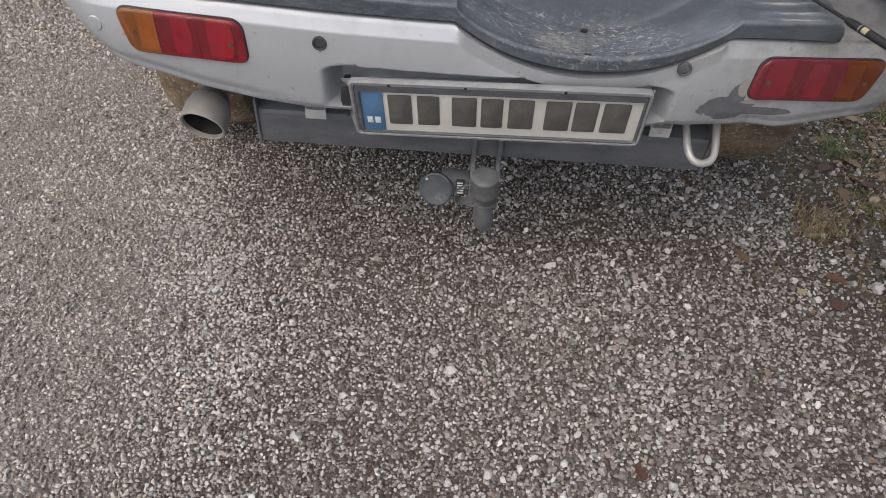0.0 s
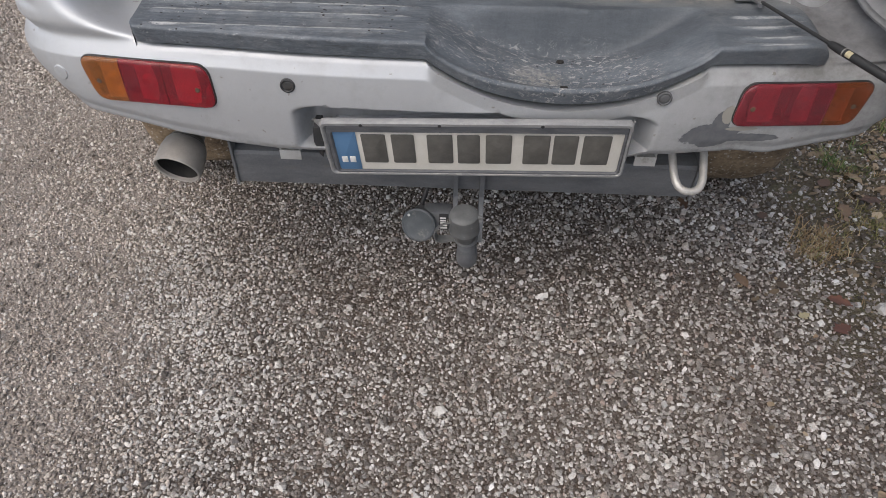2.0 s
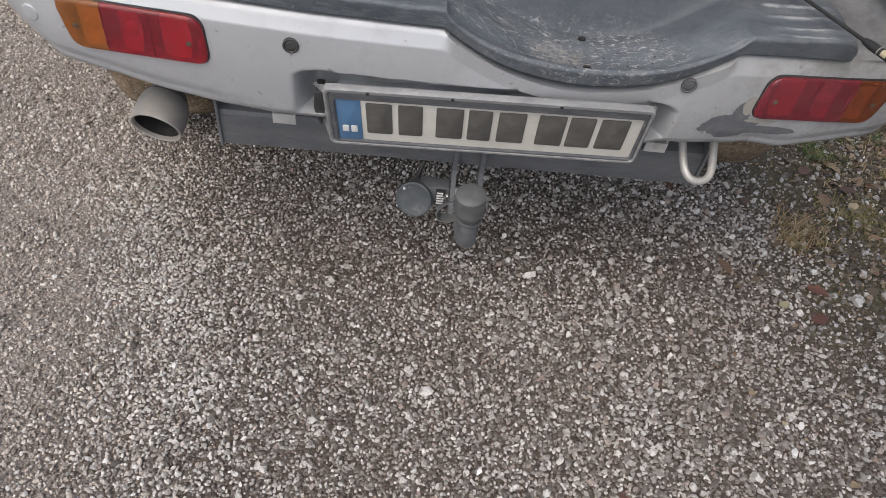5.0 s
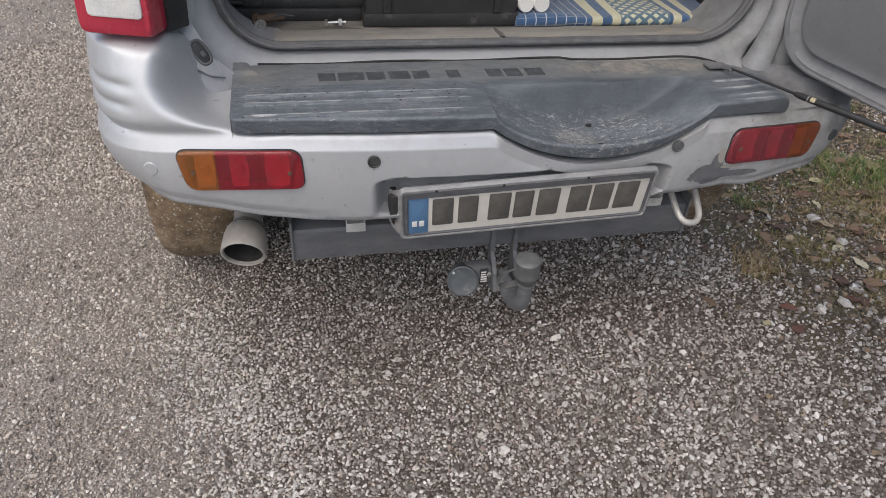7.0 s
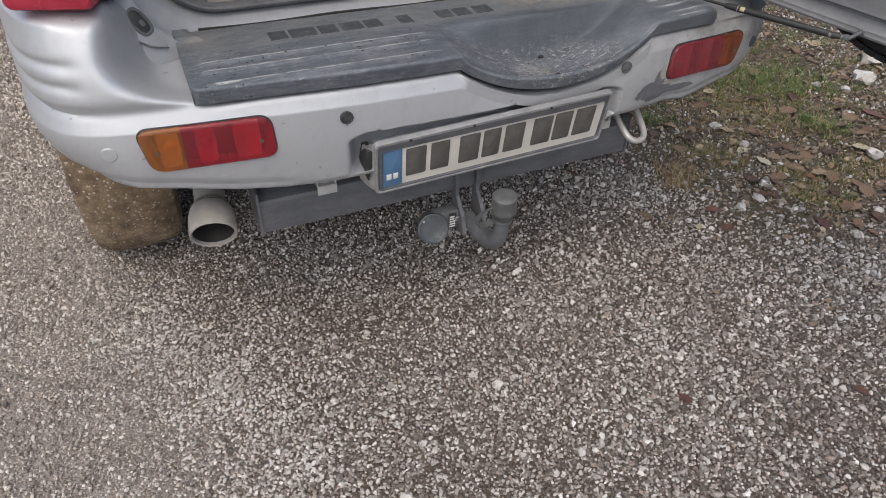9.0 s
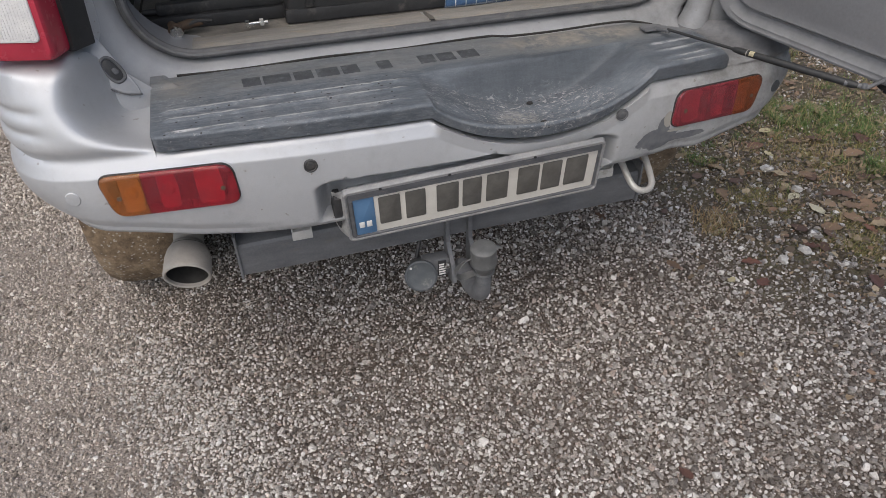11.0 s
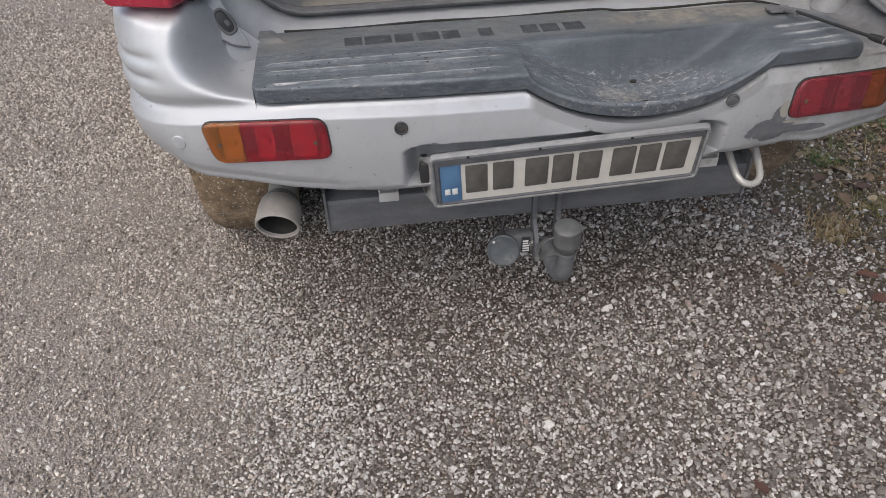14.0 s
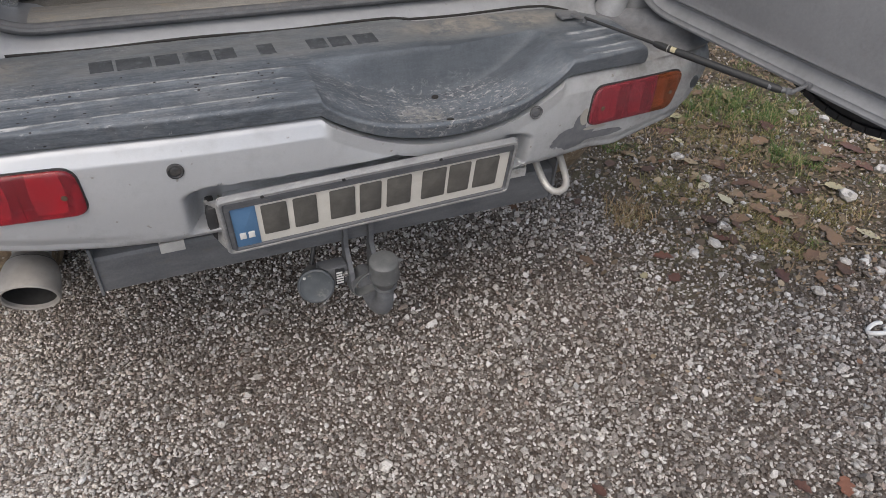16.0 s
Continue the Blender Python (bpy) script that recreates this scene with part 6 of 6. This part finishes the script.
x, y = np.append(x, u[keep]), np.append(y, v[keep])
tagged(pebbles("track_grit", x, y, rng.uniform(0.006, 0.014, len(x)), OCT_V, OCT_F, TRACK, (0.7, 1.1), 0.25, 0.12), "grit pressed into the track", "grit", kind="stuff")


x, y = scatter(2.0, 3.7, -0.5, 2.0, 0.017)
keep = rng.uniform(0, 1, len(x)) < 0.75 * fading(x, y, 2.0, 3.7, -0.5, 2.0, 0.5)
x, y = x[keep], y[keep]
tagged(pebbles("verge_gravel", x, y, rng.uniform(0.008, 0.018, len(x)), CUBE_V, CUBE_F, STONE, (0.45, 0.85), 0.35), "gravel beyond the grass", "gravel", kind="stuff")
# washed pale stones in patches
x, y = [], []
for cx, cy, sx, sy, n in ((-0.80, 0.28, 0.08, 0.12, 520), (-0.67, 0.03, 0.08, 0.13, 760), (-0.57, -0.20, 0.09, 0.13, 760), (-0.48, -0.50, 0.10, 0.16, 560), (0.92, 0.30, 0.10, 0.10, 330), (0.80, -0.02, 0.14, 0.10, 380), (0.50, -0.30, 0.20, 0.12, 420), (-0.05, -0.25, 0.14, 0.08, 240), (-0.1, -0.50, 0.35, 0.12, 420)):
    x += list(rng.normal(cx, sx, n))
    y += list(rng.normal(cy, sy, n))
x, y = np.array(x), np.array(y)
tagged(pebbles("pale_gravel", x, y, 0.006 + 0.0075 * rng.beta(1.3, 3.0, len(x)), ICO_V, ICO_F, PALE, (0.55, 0.9), 0.3, 0.06), "patches of washed pale gravel", "gravel", kind="stuff")


def lump(seed, subdivisions=3):
    """A worn stone about one unit across."""
    bm = bmesh.new()
    bmesh.ops.create_icosphere(bm, subdivisions=subdivisions, radius=0.5)
    r = np.random.default_rng(seed)
    off = Vector(r.uniform(-9, 9, 3))
    for v in bm.verts:
        d = v.co.normalized()
        v.co *= 1 + 0.5 * noise.noise(d * 1.5 + off) + 0.2 * noise.noise(d * 3.5 + off)
        v.co.z *= 0.62
    lo = min(v.co.z for v in bm.verts)
    for v in bm.verts:
        v.co.z -= lo * 0.8
    geo = [v.co.copy() for v in bm.verts], [tuple(v.index for v in f.verts) for f in bm.faces]
    bm.free()
    return geo


stone_meshes = [(mesh_of("stone", lump(k, 2), PALE, sharp=18), mesh_of("stone", lump(k + 20, 2), STONE, sharp=18)) for k in range(5)]


def stone(x, y, size, pale, k):
    ob = new("stone", stone_meshes[k % 5][0 if pale else 1])
    ob.location = (x, y, ground_height(x, y) + 0.001)
    ob.scale = (size, size * 0.86, size)
    ob.rotation_euler = (0, 0, k * 1.7)
    tagged(ob, "pale weathered stone lying on the gravel" if pale else "grey stone lying on the gravel", "stone", "loose stones")


stone(-0.045, -0.208, 0.030, True, 0)
for k, (x, y, s) in enumerate(((1.18, 0.16, 0.042), (1.81, 0.205, 0.065), (1.321, -0.123, 0.042), (2.588, 0.845, 0.13), (2.34, 0.69, 0.10), (2.10, 0.30, 0.05), (1.39, 0.61, 0.045), (1.40, 0.46, 0.042), (2.02, 0.50, 0.035), (2.19, 0.66, 0.04), (1.10, 0.03, 0.028), (1.08, 0.14, 0.036), (1.26, 0.07, 0.026), (2.11, 0.75, 0.04), (0.86, 0.15, 0.022), (1.52, -0.05, 0.034))):
    stone(x, y, s, True, k + 1)
for k, (x, y, s) in enumerate(((1.27, 0.22, 0.045), (1.58, -0.07, 0.045), (1.58, -0.12, 0.036), (1.14, 0.24, 0.028), (1.21, 0.44, 0.026))):
    stone(x, y, s, False, k + 3)
r = np.random.default_rng(8)
for k in range(230):
    x, y = -0.55 + 2.05 * r.uniform() ** 0.8, r.uniform(-0.85, 0.75)
    stone(x, y, r.uniform(0.012, 0.021), r.uniform() < 0.4, k)


# ---- fallen leaves and grass ----
def leaf_geo(seed, lobes):
    """A dry leaf with toothed edge, a bent midrib and curled rims."""
    r = np.random.default_rng(seed)
    n = 15
    curl, bend = r.uniform(0.3, 1.1), r.uniform(-0.5, 0.7)
    verts = []
    for i in range(n):
        t = i / (n - 1)
        wide = 0.30 * math.sin(math.pi * t ** 0.8) ** 0.8 * (1 + (0.28 * math.sin(t * lobes * 2 * math.pi) if lobes else 0.05 * r.uniform(-1, 1))) + 0.008
        for s in (-1, -0.5, 0, 0.5, 1):
            verts.append((s * wide, t - 0.5, 0.10 + 0.28 * curl * (abs(s) * wide) ** 1.3 + 0.20 * bend * (t - 0.5) ** 2 + 0.03 * r.uniform(-1, 1) * abs(s)))
    top = grid_faces(n, 5)
    k = len(verts)
    verts += [(x, y, z - 0.008) for x, y, z in verts]
    rim = [i * 5 for i in range(n)] + [(n - 1) * 5 + j for j in range(1, 5)] + [i * 5 + 4 for i in range(n - 2, -1, -1)] + [3, 2, 1]
    faces = top + [tuple(i + k for i in f[::-1]) for f in top] + [(rim[i], rim[(i + 1) % len(rim)], rim[(i + 1) % len(rim)] + k, rim[i] + k) for i in range(len(rim))]
    lo = min(v[2] for v in verts)
    stalk = tube([(0, -0.5, 0.10 - lo), (0.02, -0.62, 0.12 - lo), (0.05, -0.75, 0.13 - lo)], 0.010, 5)
    return joined(([(x, y, z - lo) for x, y, z in verts], faces), stalk)


shapes = [leaf_geo(30 + k, (0, 3, 0, 2, 3, 0)[k]) for k in range(6)]
leaf_meshes = {m.name: [mesh_of("fallen_leaf", g, m, sharp=70) for g in shapes] for m in (LEAF, LEAF_PALE, LEAF_RED)}


def leaf(x, y, size, k, material=None, label="dry brown leaf lying on the ground"):
    ob = new("fallen_leaf", leaf_meshes[(material or LEAF).name][k % 6])
    ob.scale = (size, size, size)
    ob.location = (x, y, ground_height(x, y) + 0.008)
    ob.rotation_euler = (0.12 * math.sin(k * 3.1), 0.12 * math.cos(k * 2.3), k * 2.4)
    return tagged(ob, label, "leaf", "fallen leaves")


leaf(0.358, -0.425, 0.038, 8, LEAF_RED, "narrow red-brown leaf lying on the gravel")
for k, (x, y, s) in enumerate(((1.38, 0.34, 0.070), (1.60, 0.88, 0.065), (1.48, 0.71, 0.045), (1.36, 0.43, 0.055), (1.71, 0.03, 0.075), (0.87, 0.11, 0.035))):
    leaf(x, y, s, k * 2, LEAF_PALE, "pale yellow leaf lying among grass")
for k, (x, y, s) in enumerate(((1.90, 0.69, 0.09), (1.47, 0.19, 0.055), (0.98, 0.16, 0.06), (0.95, 0.07, 0.055), (1.27, -0.03, 0.06), (1.22, 0.18, 0.05), (1.28, -0.50, 0.05), (0.87, -0.62, 0.05), (0.78, -0.585, 0.04))):
    leaf(x, y, s, k * 3 + 1, LEAF_RED, "red-brown leaf lying on the ground")
for k, (x, y, s) in enumerate(((1.51, 0.54, 0.06), (1.89, 0.43, 0.085), (2.12, 0.45, 0.10), (2.06, 0.34, 0.08), (1.56, 0.30, 0.085), (1.68, 0.30, 0.085), (1.51, 0.41, 0.065), (1.55, 0.38, 0.06), (1.25, 0.27, 0.06), (1.58, 0.05, 0.09), (1.49, -0.07, 0.085), (1.44, 0.01, 0.07), (1.65, 0.77, 0.06), (1.73, 0.75, 0.07), (1.32, 0.21, 0.05), (1.47, 0.09, 0.06), (1.69, 0.46, 0.05), (1.24, 0.59, 0.06), (1.54, 0.22, 0.05))):
    leaf(x, y, s, k * 5 + 2)
leaf(0.655, 0.53, 0.05, 4)
r = np.random.default_rng(21)
made = 0
while made < 150:
    x, y = r.uniform(0.72, 3.0), r.uniform(-0.45, 2.2)
    far = smoothstep(0.95, 1.6, x + 0.35 * y)
    if r.uniform() < 0.03 + 0.97 * far * smoothstep(-0.5, 0.15, y):
        leaf(x, y, r.uniform(0.04, 0.065) + 0.03 * smoothstep(1.1, 1.5, x) * r.uniform(), made + 5, LEAF_PALE if made % 19 == 0 else LEAF)
        made += 1


GREEN = ((1.87, 0.89, 0.16, 60), (1.75, 0.93, 0.12, 34), (1.93, 0.79, 0.10, 30), (1.82, 0.51, 0.07, 30), (2.08, 0.72, 0.08, 16), (1.21, 0.75, 0.05, 8), (2.35, 1.15, 0.40, 60), (1.55, 1.25, 0.25, 30))
YELLOW = ((1.56, 0.77, 0.09), (1.52, 0.66, 0.09), (1.66, 0.60, 0.09), (1.37, 0.14, 0.07), (1.62, 0.20, 0.06), (1.29, 0.44, 0.06), (1.70, 0.17, 0.05), (1.41, 0.23, 0.07), (1.23, 0.50, 0.06), (1.40, 0.10, 0.06), (1.75, 0.72, 0.12), (1.95, 0.60, 0.12))


def tufts_round(r, spots, tall, count):
    """Tufts strewn round a few spots of (x, y, spread, number)."""
    return [(x + r.normal(0, s), y + r.normal(0, s * 0.8), tall * r.uniform(0.6, 1.1), count) for x, y, s, n in spots for _ in range(n)]


def blades(name, tufts, material, label, r):
    """Bent tapering blades round each tuft, all in one mesh."""
    verts, faces = [], []
    for x, y, tall, count in tufts:
        for _ in range(count):
            bx, by = x + r.normal(0, 0.015), y + r.normal(0, 0.015)
            a, h = r.uniform(0, 2 * math.pi), r.uniform(0.03, 0.095) * tall
            lean = r.uniform(0.3, 1.3) * h
            wx, wy = 0.0017 * math.sin(a), -0.0017 * math.cos(a)
            z = ground_height(bx, by) - 0.002
            k = len(verts)
            for t in (0, 0.5, 1):
                cx, cy, cz = bx + math.cos(a) * lean * t * t, by + math.sin(a) * lean * t * t, z + h * (t - 0.28 * t * t)
                f = 1 - 0.85 * t
                verts.append((cx - wx * f, cy - wy * f, cz))
                verts.append((cx + wx * f, cy + wy * f, cz))
            faces += [(k, k + 1, k + 3, k + 2), (k + 2, k + 3, k + 5, k + 4)]
    me = bpy.data.meshes.new(name)
    me.from_pydata(verts, [], faces)
    me.materials.append(material)
    return tagged(new(name, me), label, "grass", kind="stuff")


r = np.random.default_rng(4)
blades("grass", tufts_round(r, GREEN, 0.62, 24) + [(r.uniform(1.3, 3.2), r.uniform(-0.1, 2.4), 0.4, 14) for _ in range(90)], GRASS, "short green grass growing among leaves", r)
blades("yellow_grass", tufts_round(r, [(x, y, s, 34) for x, y, s in YELLOW], 0.34, 15), MOSSY, "low yellow-green moss and grass on the verge", r)
dry = tufts_round(r, ((1.04, 0.38, 0.05, 22), (0.96, 0.35, 0.035, 9), (1.38, 0.74, 0.08, 10), (1.81, 0.13, 0.06, 8), (1.66, 0.58, 0.10, 12)), 0.62, 14) + [(r.uniform(1.0, 2.6), r.uniform(-0.1, 1.4), 0.5, 6) for _ in range(80)]
blades("dry_grass", dry, STRAW, "dry straw-brown grass tufts on the verge", r)
twig = curve_through([(1.57, 0.015, 0.016), (1.64, -0.018, 0.020), (1.72, -0.045, 0.018), (1.80, -0.05, 0.022)], 16)
thing("twig", tube(twig, [0.0045 - 0.0002 * i for i in range(16)], 8), LITTER, "thin grey-brown twig lying on the ground", "twig")


def litter():
    """Crumbled leaves pressed into the verge."""
    r = np.random.default_rng(14)
    n = 30000
    x, y = r.uniform(0.6, 3.2, n), r.uniform(-0.5, 2.4, n)
    keep = r.uniform(0, 1, n) < 0.04 + 0.9 * verge(x - 0.26, y)
    x, y = x[keep], y[keep]
    verts, faces = [], []
    h = height_at(x, y)
    for px, py, pz in zip(x, y, h):
        a, s, t = r.uniform(0, 6.283), r.uniform(0.003, 0.008) + 0.016 * r.uniform() ** 5, r.uniform(-0.6, 0.6)
        k = len(verts)
        for i, q in enumerate((0.0, 1.1, 2.2, 3.3, 4.5, 5.4)):
            d = s * r.uniform(0.5, 1.0)
            verts.append((px + d * math.cos(a + q), py + 0.7 * d * math.sin(a + q), pz + 0.007 + d * t * math.cos(q) + 0.003 * r.uniform()))
        faces += [(k, k + 1, k + 2, k + 3), (k, k + 3, k + 4, k + 5)]
    me = bpy.data.meshes.new("leaf_litter")
    me.from_pydata(verts, [], faces)
    me.materials.append(LITTER)
    return tagged(new("leaf_litter", me), "crumbled brown leaves on the verge", "leaf litter", kind="stuff")


litter()
loop = [(1.352 + 0.030 * math.cos(a) - 0.006 * math.sin(a), -0.302 + 0.017 * math.sin(a) + 0.004 * math.cos(a), 0.016 + 0.006 * math.sin(2 * a)) for a in np.linspace(0.5, 2 * math.pi - 0.2, 30)]
thing("plastic_loop", tube(loop, 0.0062, 12), WHITE, "small white plastic loop lying on gravel", "plastic scrap")
